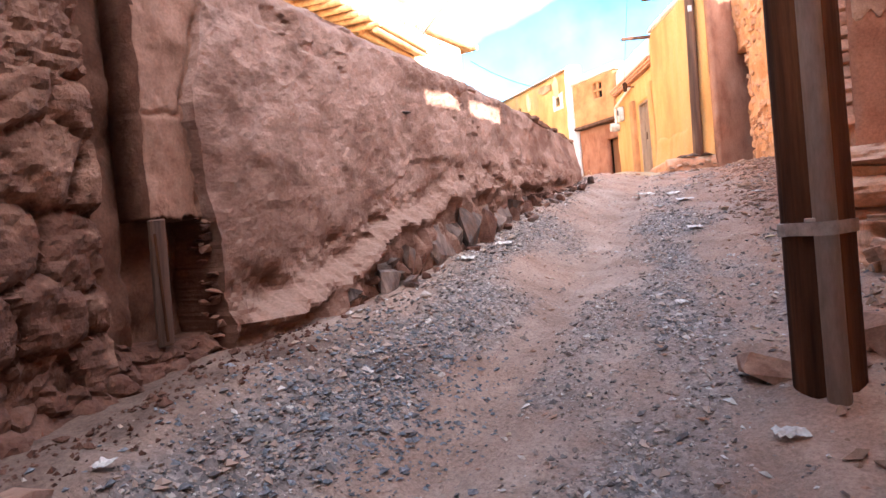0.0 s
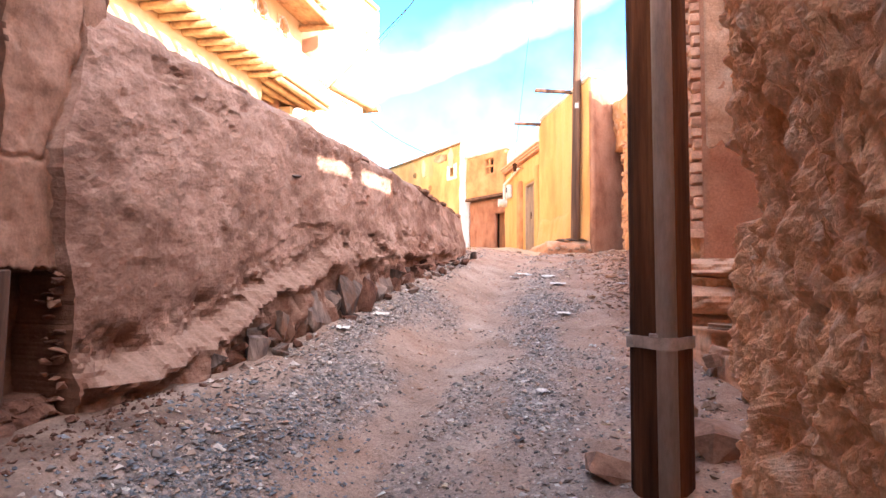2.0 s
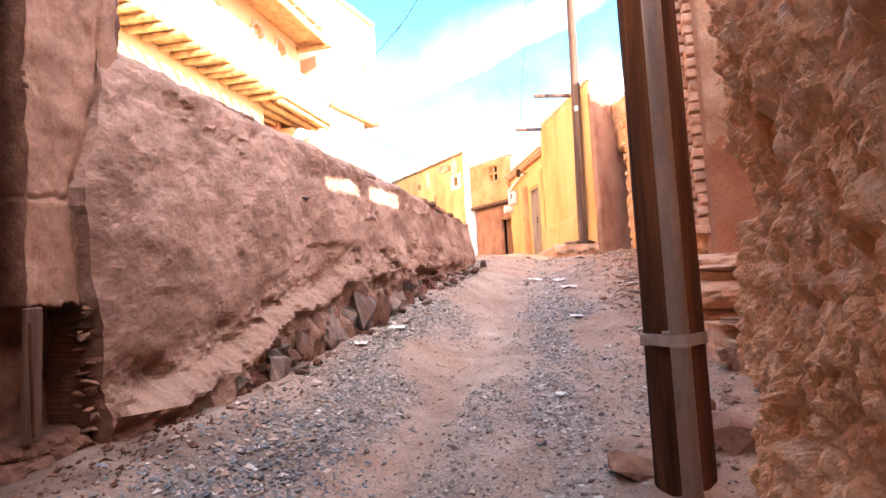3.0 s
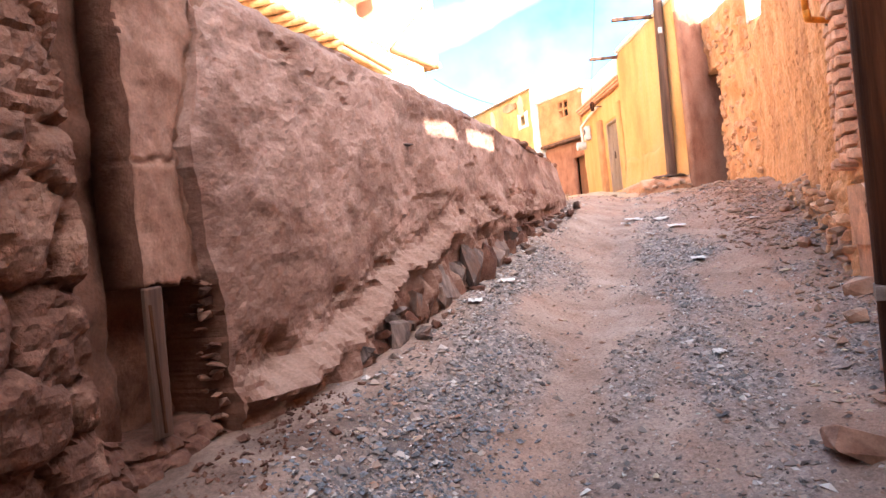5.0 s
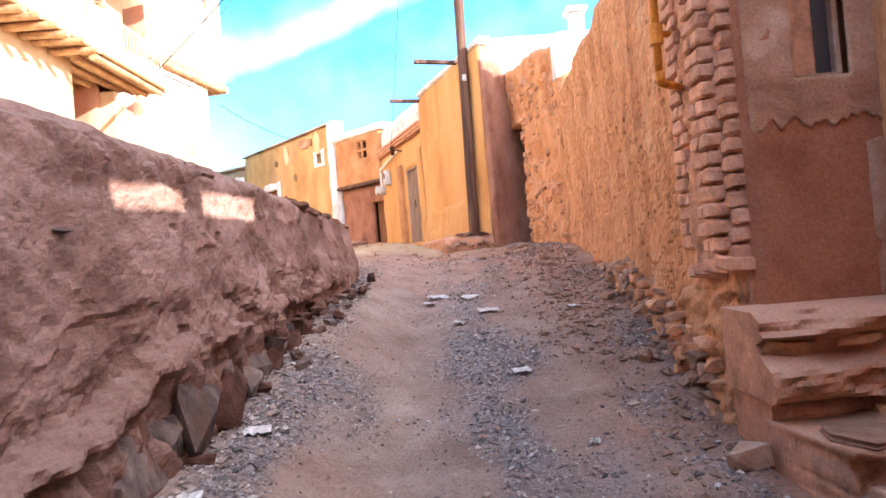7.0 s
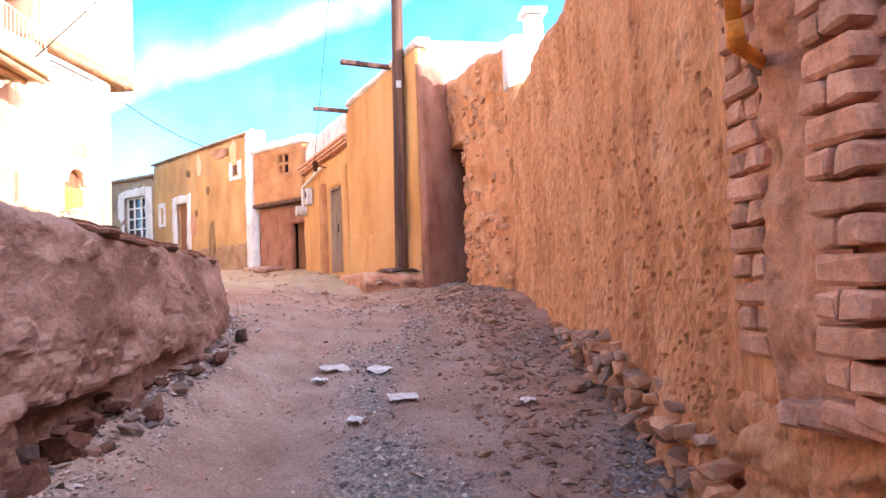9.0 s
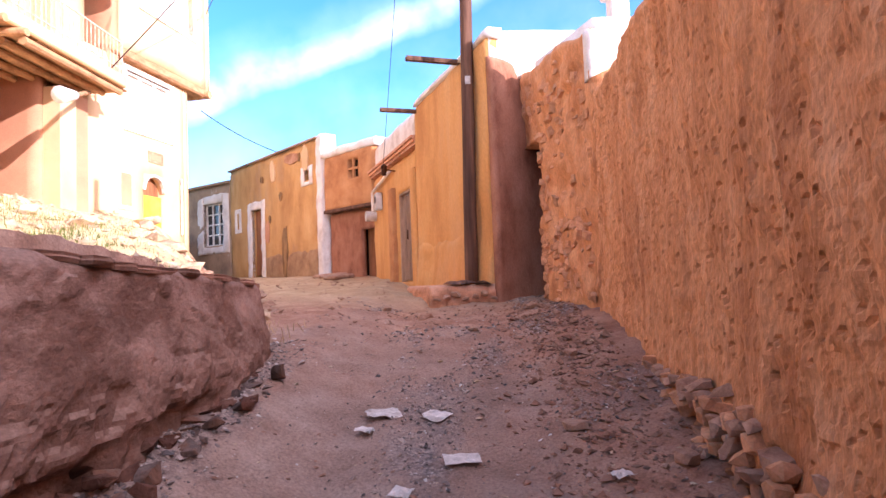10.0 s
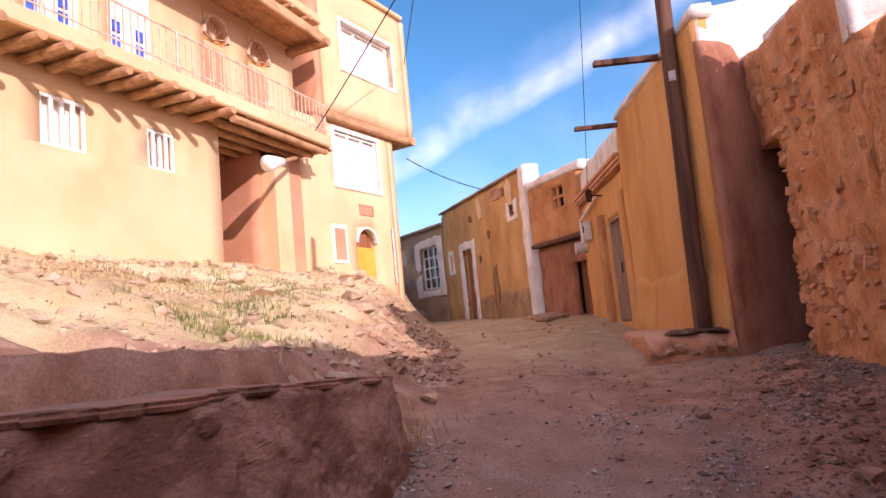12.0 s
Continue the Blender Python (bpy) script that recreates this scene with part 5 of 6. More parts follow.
slab("tower_upper", P_T, 1.1, 5.0, 8.98, 12.95, 0.4, M_HOUSE, openings=[(1.95, 4.35, 10.4, 11.8)], step=0.4, amp=0.01, scale=0.8, seed=126, parent=house_big, off=lambda s, z: 0.12 + 0 * s)
P_TS = Plane((P_T.at(3.95, 0, 0).x, P_T.at(3.95, 0, 0).y), 81, "L")
slab("tower_side", P_TS, 0.05, 6.0, 3.2, 8.8, 0.3, M_HOUSE, step=0.5, amp=0.01, seed=127, parent=house_big)
P_TU = Plane((P_T.at(5.0, -0.12, 0).x, P_T.at(5.0, -0.12, 0).y), 81, "L")
slab("tower_side_upper", P_TU, 0.05, 6.0, 8.98, 12.95, 0.3, M_HOUSE, step=0.5, amp=0.01, seed=128, parent=house_big)
P_TL = Plane((P_T.at(1.1, -0.12, 0).x, P_T.at(1.1, -0.12, 0).y), 81, "R")
slab("tower_left", P_TL, 0.05, 3.0, 8.0, 12.95, 0.3, M_HOUSER, step=0.5, amp=0.01, seed=129, parent=house_big, label="terracotta side of the tower")
part("tower_roof", box(0.9, 5.1, -0.2, 6.0, 12.95, 13.1, 0.03, P_T.m), M_HOUSE, house_big)
part("storey_beam", box(0.8, 5.05, -0.16, 0.5, 8.72, 8.97, 0.05, P_T.m), M_LOG, house_big, "rough timber storey band")
part("corner_bracket", rod((4.95, -0.3, 8.8), (4.95, 0.6, 8.8), 0.13, n=10, rings=4, wobble=0.2, m=P_T.m), M_LOG, house_big, "projecting timber end")
part("roof_slab", box(4.0, 19.9, -0.9, 6.0, 11.0, 11.25, 0.03, P_U.m), M_HOUSE, house_big)
# tower windows, plaque, panel and arched yellow door
for (a, b, c, e), pl in (((1.46, 3.35, 7.0, 8.5), P_T), ((1.95, 4.35, 10.4, 11.8), P_T)):
    w = part("window", box(a, b, 0.14, 0.16, c, e, 0, pl.m), M_CREAM, house_big, "white window with a drawn pale curtain")
    for q in np.linspace(a, b - 0.07, 4):
        part("window_frame", box(q, q + 0.07, 0.04, 0.12, c, e, 0.006, pl.m), M_WHITE, w)
    for q in (c, e - 0.07):
        part("window_rail", box(a + 0.07, b - 0.07, 0.045, 0.115, q, q + 0.07, 0.006, pl.m), M_WHITE, w)
    d0 = -0.16 if c > 9 else -0.04
    for p, q, r, t in ((a - 0.12, a, c - 0.12, e + 0.12), (b, b + 0.12, c - 0.12, e + 0.12), (a, b, e, e + 0.12), (a, b, c - 0.12, c)):
        part("window_surround", box(p, q, d0, 0.1, r, t, 0.01, pl.m), M_LIME, house_big)
part("plaque", box(2.3, 2.95, -0.03, 0.02, 6.2, 6.52, 0.01, P_T.m), M_LIMEP, house_big, "pale plaque above the door")
part("plaque_face", box(2.4, 2.85, -0.036, -0.02, 6.27, 6.45, 0.004, P_T.m), M_HOUSER, house_big)
part("panel", box(1.1, 1.72, -0.02, 0.02, 4.8, 5.86, 0.01, P_T.m), M_LIME, house_big, "white-edged blind panel")
part("panel_face", box(1.2, 1.62, -0.028, -0.015, 4.9, 5.75, 0.004, P_T.m), M_HOUSER, house_big)
yd = part("door", box(2.12, 2.98, 0.08, 0.13, 3.95, 5.30, 0.01, P_T.m), M_YDOOR, house_big, "bright yellow lower door")
part("door_top", box(2.1, 3.0, 0.2, 0.22, 5.3, 5.86, 0.0, P_T.m), M_WOODDOOR, house_big, "dim arch above the yellow door")


def arch(a, b, z0, z1, d0, d1, m, width=0.0, n=10):
    """Fills what an arch leaves of a rectangular opening's head (width 0), or draws its ring."""
    bm = bmesh.new()
    c, r = (a + b) / 2, (b - a) / 2
    h = z1 - z0
    pts = [(c + r * math.cos(q), z0 + h * math.sin(q)) for q in [math.pi * k / n for k in range(n + 1)]]
    if width:
        outer = [(c + (r + width) * math.cos(q), z0 + (h + width) * math.sin(q)) for q in [math.pi * k / n for k in range(n + 1)]]
    else:
        outer = [(b, z0)] + [(min(b, max(a, c + 1.5 * r * math.cos(math.pi * k / n))), z1 + 0.002) for k in range(1, n)] + [(a, z0)]
    rows = [[bm.verts.new(m @ Vector((x, d, z))) for x, z in line] for d in (d0, d1) for line in (pts, outer)]
    for k in range(n):
        for p, q in ((0, 1), (3, 2), (1, 3), (2, 0)):
            bm.faces.new((rows[p][k], rows[p][k + 1], rows[q][k + 1], rows[q][k]))
    bmesh.ops.remove_doubles(bm, verts=bm.verts, dist=1e-5)
    return bm


part("arch_head", arch(2.1, 3.0, 5.42, 5.86, -0.01, 0.2, P_T.m), M_HOUSE, house_big)
part("arch_ring", arch(2.14, 2.96, 5.42, 5.82, -0.05, 0.05, P_T.m, 0.07), M_LIME, house_big, "pale arch ring")
# lower windows with white bars
for a, b, c, e in (W1, W2, (8.5, 9.3, 6.18, 7.0)):
    w = part("window", box(a, b, 0.2, 0.22, c, e, 0, P_C.m), M_CREAM, house_big, "barred window with a white curtain")
    for q in np.linspace(a, b - 0.06, 5):
        part("bar", box(q, q + 0.05, 0.02, 0.08, c, e, 0.005, P_C.m), M_WHITE, w)
    for q in (c, e - 0.06):
        part("window_rail", box(a + 0.05, b - 0.06, 0.025, 0.075, q, q + 0.05, 0.005, P_C.m), M_WHITE, w)
# balcony: deck, logs, railing
part("deck", box(4.0, 19.3, -0.82, 0.35, 7.48, 7.62, 0.02, P_C.m), M_LOG, house_big, "mud and brushwood balcony deck")
part("deck_edge", box(4.0, 19.3, -0.9, -0.78, 7.46, 7.74, 0.03, P_C.m), M_HOUSE, house_big, "plastered deck edge")
LOGS = (8.6, 9.05, 9.5, 9.95, 10.4, 10.85, 11.3, 11.9, 12.3, 12.72, 13.32, 13.7, 14.18, 14.66, 15.06, 15.66)
for k, s in enumerate(LOGS):
    part("balcony_log", rod((s + 0.02, 0.3, 7.42), (s, -1.05 - 0.06 * math.sin(k * 2.3), 7.36), 0.085, 0.075, n=10, rings=4, wobble=0.25, m=P_C.m, seed=k), M_LOG, house_big)
for k in range(7):
    d = -0.72 + 0.42 * k
    part("passage_beam", rod((16.0, d, 7.36), (19.3, d, 7.38), 0.085, 0.075, n=9, rings=5, wobble=0.25, m=P_C.m, seed=50 + k), M_LOG, house_big)
part("passage_ceiling", box(16.3, 19.5, -0.8, 3.3, 7.44, 7.47, 0, P_C.m), M_LOG, house_big)
part("passage_side", box(16.1, 16.38, 0.3, 3.3, 3.4, 7.4, 0.02, P_C.m), M_HOUSER, house_big)
rail = part("railing", box(4.0, 19.2, -0.86, -0.83, 8.48, 8.52, 0.006, P_C.m), M_RAIL, house_big, "thin beige metal balcony railing")
part("lower_rail", box(4.0, 19.2, -0.86, -0.84, 7.85, 7.88, 0.004, P_C.m), M_RAIL, rail)
for k in range(97):
    s = 5.0 + k * 0.147
    part("baluster", box(s - 0.009, s + 0.009, -0.856, -0.838, 7.72, 8.48, 0, P_C.m), M_RAIL, rail)
for s in (7.0, 9.5, 12.0, 14.5, 17.0, 19.15):
    part("railing_post", box(s - 0.022, s + 0.022, -0.87, -0.825, 7.7, 8.52, 0.004, P_C.m), M_RAIL, rail)
# upper doors: arched fans and stained double doors
for a, b, z1 in ((16.55, 17.3, 10.2), (17.98, 18.75, 10.2)):
    dr = part("balcony_door", box(a, b, 0.12, 0.16, 7.62, 9.62, 0.006, P_U.m), M_HOUSE, house_big, "tall panelled balcony door")
    for q in (a + 0.06, (a + b) / 2 + 0.03):
        part("door_panel", box(q, q + 0.28, 0.10, 0.13, 8.3, 9.5, 0.01, P_U.m), M_HOUSER, dr)
        part("door_panel", box(q, q + 0.28, 0.10, 0.13, 7.75, 8.15, 0.01, P_U.m), M_HOUSER, dr)
    part("fanlight", box(a, b, 0.18, 0.2, 9.62, z1, 0, P_U.m), M_OCHRE, house_big)
    part("arch_head", arch(a, b, 9.68, z1, -0.01, 0.25, P_U.m), M_HOUSE, house_big)
    part("arch_ring", arch(a + 0.03, b - 0.03, 9.68, z1 - 0.03, -0.05, 0.04, P_U.m, 0.06), M_RAIL, house_big)
    c = (a + b) / 2
    for k in range(7):
        q = math.pi * (k + 0.5) / 7
        part("fan_rib", rod((c, 0.08, 9.68), (c + 0.36 * math.cos(q), 0.08, 9.68 + 0.48 * math.sin(q)), 0.014, n=6, m=P_U.m), M_RAIL, house_big)
for a, b in ((14.2, 15.15), (12.6, 13.6)):
    dr = part("balcony_door", box(a, b, 0.14, 0.16, 7.6, 9.9, 0, P_U.m), M_CREAM, house_big, "white glazed double door with blue panes")
    for q in (a, (a + b) / 2 - 0.13, (a + b) / 2 + 0.05, b - 0.08):
        part("stile", box(q, q + 0.08, 0.06, 0.13, 7.6, 9.9, 0.006, P_U.m), M_WHITE, dr)
    for q in (a + 0.1, (a + b) / 2 + 0.15):
        for z in (8.55, 8.85):
            part("blue_pane", box(q, q + 0.2, 0.11, 0.135, z, z + 0.22, 0, P_U.m), M_BLUEG, dr)
for k, s in enumerate(np.arange(5.0, 19.6, 0.75)):
    part("eave_log", rod((s, 0.2, 10.93), (s, -1.0, 10.9), 0.07, 0.065, n=8, rings=3, wobble=0.2, m=P_U.m, seed=90 + k), M_LOG, house_big)
part("eave_board", box(4.0, 19.75, -1.15, -1.05, 10.3, 10.55, 0.03, P_U.m), M_LOG, house_big, "timber eave edge")
part("eave_soffit", box(4.0, 19.75, -1.1, 0.0, 10.52, 10.6, 0.01, P_U.m), M_LOG, house_big)
for s in (19.6,):
    part("eave_beam", rod((s, 0.3, 10.35), (s, -1.25, 10.32), 0.12, n=10, rings=4, wobble=0.2, m=P_U.m), M_LOG, house_big)
part("down_pipe", rod((3.75, -0.05, 4.3), (3.75, -0.05, 5.95), 0.035, m=P_T.m), M_LTGREY, house_big, "grey drain pipe")

lamp = thing("street_lamp", "white street lamp on an arm from a timber beam", "lamp")
part("arm", rod((18.9, -0.2, 7.28), (17.25, -0.9, 6.68), 0.05, n=10, rings=4, wobble=0.1, m=P_C.m), M_LOG, lamp)
part("head", rod((17.3, -0.88, 6.7), (16.62, -1.02, 6.5), 0.09, 0.17, n=14, rings=4, m=P_C.m), M_WHITE, lamp, "white lamp head", True)

# ---- poles and cables ----
pole_near = thing("utility_pole", "two dark timber posts with a strapped grey conduit", "pole")
part("post", rod((0.372, 2.88, 0.3), (0.352, 2.88, 6.5), 0.130, 0.122, n=20, rings=16, wobble=0.05), M_POLE, pole_near, "", True)
part("conduit", rod((0.375, 2.705, 0.5), (0.355, 2.705, 6.5), 0.041, 0.041, n=16, rings=3), M_PIPE, pole_near, "dusty grey steel conduit", True)


def strap_band(z0, z1):
    """A flat band pulled round the post and the conduit."""
    ring = [(0.370 + 0.136 * math.cos(q), 2.88 + 0.136 * math.sin(q)) for q in np.linspace(-0.25 * math.pi, 1.25 * math.pi, 22)]
    ring += [(0.372 - 0.048 * math.cos(q), 2.705 - 0.048 * math.sin(q)) for q in np.linspace(0.15 * math.pi, 0.85 * math.pi, 10)]
    bm = bmesh.new()
    c = Vector((0.385, 2.84, 0))
    rows = []
    for k, z in ((1.0, z0), (1.0, z1), (0.975, z1), (0.975, z0)):
        rows.append([bm.verts.new((c.x + (x - c.x) * k, c.y + (y - c.y) * k, z)) for x, y in ring])
    n = len(ring)
    for r in range(4):
        for j in range(n):
            bm.faces.new((rows[r][j], rows[r][(j + 1) % n], rows[(r + 1) % 4][(j + 1) % n], rows[(r + 1) % 4][j]))
    return bm


st = part("strap", strap_band(1.285, 1.335), M_STRAP, pole_near, "flat pale metal strap")
part("strap_tail", box(0.222, 0.268, 2.82, 2.832, 1.283, 1.333, 0.002), M_STRAP, st)
part("strap_clip", box(0.30, 0.335, 2.655, 2.67, 1.335, 1.352, 0.003), M_STRAP, st)

pole_far = thing("utility_pole", "tall dark weathered timber utility pole", "pole")
part("post", rod((-0.203, 14.15, 2.3), (-0.085, 14.15, 9.2), 0.100, 0.085, n=16, rings=14, wobble=0.07, seed=9), M_POLE2, pole_far, "", True)
part("tag", box(-0.18, -0.10, 14.05, 14.062, 5.50, 5.62, 0.002), M_LTGREY, pole_far, "small pale number plate")


def cable(name, pts, sag, r=0.012, label="black overhead cable sagging between the houses"):
    cv = bpy.data.curves.new(name, "CURVE")
    cv.dimensions, cv.bevel_depth, cv.bevel_resolution = "3D", r, 1
    sp = cv.splines.new("POLY")
    a, b = Vector(pts[0]), Vector(pts[1])
    sp.points.add(16)
    for k in range(17):
        t = k / 16
        p = a.lerp(b, t)
        sp.points[k].co = (p.x, p.y, p.z - sag * 4 * t * (1 - t), 1)
    cv.materials.append(M_CABLE)
    tagged(new(name, cv), label, "cable", "overhead cables")


lq = P_C.at(18.9, -0.4, 7.5)
cable("cable", ((lq.x, lq.y, lq.z), (-4.75, 17.0, 9.6)), 0.05, 0.014)
cable("cable", ((-4.75, 17.0, 9.6), (-2.2, 16.0, 12.5)), 0.05, 0.014)
tq = P_T.at(4.95, -0.2, 11.4)
cable("cable", ((tq.x, tq.y, tq.z), (-3.6, 15.5, 9.9)), 0.1, 0.012)
cable("cable", ((-3.6, 15.5, 9.9), (-1.0, 12.0, 11.2)), 0.1, 0.012)
bq = P_B.at(3.0, 0.2, 6.95)
t2 = P_T.at(4.9, 0, 8.3)
cable("cable", ((t2.x, t2.y, t2.z), (bq.x, bq.y, bq.z)), 0.12, 0.016)
eq = P_A.at(4.6, -0.15, 5.2)
cable("cable", ((eq.x, eq.y, eq.z), (-0.9, 14.6, 10.5)), 0.1, 0.006)

# ---- pieces: bricks, stones ----
rnd = random.Random(7)


def brick_mesh(lx, ly, lz, seed):
    """A hand-made mud brick with worn, uneven corners."""
    r = random.Random(seed)
    bm = box(-lx / 2, lx / 2, -ly / 2, ly / 2, -lz / 2, lz / 2, 0.012)
    for v in bm.verts:
        v.co += Vector((r.uniform(-1, 1), r.uniform(-1, 1), r.uniform(-1, 1))) * 0.007
    me = bpy.data.meshes.new("brick")
    bmesh.ops.recalc_face_normals(bm, faces=bm.faces)
    bm.to_mesh(me)
    bm.free()
    me.materials.append(M_BRICK)
    return me


BR_LONG = [brick_mesh(0.20, 0.215, 0.078, k) for k in range(4)]
BR_SHORT = [brick_mesh(0.20, 0.10, 0.078, 10 + k) for k in range(4)]
brick_pier = thing("wall_brick_pier", "stepped pier of worn red mud bricks at the corner", "wall", kind="structure")
part("core", box(0.975, 1.3, 5.46, 6.36, 1.2, 4.5, 0.02), M_MORTAR, brick_pier)
slab("mud_bedding", Plane((0.955, 0), 0, "L"), 5.98, 6.33, 1.9, 4.5, 0.2, M_EAST, step=0.03, amp=0.012, scale=8, seed=88, parent=brick_pier, octaves=3)
slab("mud_strip", Plane((0.925, 0), 0, "L"), 5.63, 6.03, 1.9, 4.5, 0.2, M_MORTAR, step=0.022, amp=0.03, scale=5, seed=87, parent=brick_pier, octaves=4, off=lambda s, z: 0.016 * fbm(np.stack([s * 15, z * 12, 0 * s], 1), 3, 0.65, 89) - 0.03 * smooth((vnoise(np.stack([s * 9, z * 8, 0 * s], 1), 90) - 0.45) / 0.2), label="rough mud strip between the brick columns")
part("core", box(0.94, 1.4, 5.36, 5.46, 1.2, 4.5, 0.02), M_MORTAR, brick_pier)
z = 2.08
row = 0
while z < 4.44:
    # outer column
    ys = (5.52,) if row % 2 else (5.465, 5.575)
    for k, y in enumerate(ys):
        short = not row % 2
        piece("brick", (BR_SHORT if short else BR_LONG)[rnd.randrange(4)], (0.90 + rnd.uniform(-0.012, 0.012), y + rnd.uniform(-0.006, 0.006), z), (1, 1, 1), (rnd.uniform(-0.03, 0.03), rnd.uniform(-0.05, 0.05), rnd.uniform(-0.04, 0.04)), brick_pier)
    # inner column
    piece("brick", BR_LONG[rnd.randrange(4)], (0.985 + rnd.uniform(-0.01, 0.01), 5.445 + rnd.uniform(-0.008, 0.008), z - 0.045), (1, 1, 1), (rnd.uniform(-0.03, 0.03), rnd.uniform(-0.05, 0.05), rnd.uniform(-0.04, 0.04)), brick_pier)
    # bricks showing in the mud face
    if z > 1.9:
        for y in ((6.07, 6.19) if row % 2 else (6.14,)):
            piece("brick", (BR_SHORT if row % 2 else BR_LONG)[rnd.randrange(4)], (1.02 + rnd.uniform(-0.014, 0.006), y, z + 0.02), (1, 1, 1), (rnd.uniform(-0.04, 0.04), rnd.uniform(-0.05, 0.05), rnd.uniform(-0.04, 0.04)), brick_pier)
    z += 0.094
    row += 1
for k in range(4):
    piece("brick", BR_LONG[k], (0.93, 5.42 + 0.13 * k, 1.98 - 0.02 * k), (1.1, 1, 0.9), (0.1, 0.05, 0.3 * k), brick_pier)

gas = thing("gas_pipe", "yellow gas riser with a valve and elbow on the wall", "pipe")
part("riser", rod((0.72, 5.79, 3.12), (0.74, 5.82, 4.4), 0.024, n=12), M_GAS, gas, "", True)
part("elbow", rod((0.72, 5.79, 3.14), (0.735, 5.81, 3.06), 0.028, n=12, rings=3), M_GAS, gas, "", True)
part("stub", rod((0.73, 5.805, 3.07), (0.95, 6.0, 3.07), 0.024, n=12), M_GAS, gas, "", True)
part("flange", rod((0.915, 5.97, 3.07), (0.93, 5.982, 3.07), 0.045, n=12), M_POLE2, gas)
vlv = part("valve", rod((0.723, 5.795, 3.30), (0.725, 5.798, 3.42), 0.040, n=10), M_GAS, gas, "yellow valve body")
part("valve_handle", rod((0.725, 5.79, 3.36), (0.82, 5.86, 3.38), 0.02, n=8), M_GAS, vlv)

RUBS = [stone_mesh("stone", 140 + k, M_RUB) for k in range(7)]
# mud foot under the brick pier
slab("mud_foot", P_EAST, -0.46, 0.44, 1.0, 2.02, 0.4, M_EAST, step=0.022, amp=0.03, scale=5, seed=63, octaves=4, parent=brick_pier, off=lambda s, z: 0.02 + 0.05 * smooth((2.0 - z) / 0.5) + 0.05 * fbm(np.stack([s * 7, z * 7, 0 * s], 1), 4, 0.7, 64) - 0.06 * smooth((vnoise(np.stack([s * 8, z * 8, 0 * s], 1), 65) - 0.25) / 0.2))
# foundation stones of the east wall
FOUND = [stone_mesh("stone", 330 + k, M_RUB, pts=18) for k in range(4)] + [stone_mesh("stone", 350 + k, M_STONE, pts=18) for k in range(5)]
for course in range(5):
    s = -0.45 + 0.05 * course
    while s < 3.6 - 0.35 * course:
        w = rnd.uniform(0.06, 0.16)
        h = rnd.uniform(0.06, 0.115)
        base = float(LANE_Z(5.85 + s)) + 0.10 + 0.085 * course
        bulge = 0.03 * float(smooth((0.5 - 0.085 * course) / 0.4)) + (0.06 if s < 0.42 else 0.0)
        v = P_EAST.at(s + w / 2, -bulge - 0.02 - rnd.uniform(-0.03, 0.03), base + rnd.uniform(-0.025, 0.025))
        if rnd.random() < 0.9 - 0.06 * course:
            piece("stone", FOUND[rnd.randrange(9)], v, (rnd.uniform(0.12, 0.2), w * 1.05, h), (rnd.uniform(-0.35, 0.35), rnd.uniform(-0.25, 0.25), rnd.uniform(-0.3, 0.3)), wall_east)
        s += w * 0.95
# stones standing out of the rubble wall
RUBF = RUBS + [flag_mesh("stone", 360 + k, M_RUB, 6) for k in range(4)]
for k in range(300):
    low = rnd.random() < 0.36
    s, zz = (rnd.uniform(0.25, 1.75), rnd.uniform(2.3, 3.3)) if low else (rnd.uniform(0.2, 2.35), rnd.uniform(2.6, 5.3))
    if 1.7 < s and zz < 4.54:
        if rnd.random() < 0.4:
            continue
        s = 1.69
    q = rnd.uniform(0.08, 0.22)
    v = P_RUB.at(s, (0.02 if low or s > 1.2 else 0.05) + rnd.uniform(-0.02, 0.03), zz)
    piece("stone", RUBF[rnd.randrange(11)], v, (0.13, q * rnd.uniform(0.9, 1.3), q * rnd.uniform(0.5, 0.9)), (rnd.uniform(-0.4, 0.4), rnd.uniform(-0.35, 0.35), 0.24 + rnd.uniform(-0.3, 0.3)), wall_rub)
# leaning slates under the ledge of the west wall
LEAN = [stone_mesh("slate", 400 + k, (M_SLATE, M_SLATE, M_CRUMB)[k % 3], pts=11) for k in range(9)]
ROOTY = [stone_mesh("clod", 460 + k, M_CRUMB, pts=14) for k in range(4)]
s = 2.95
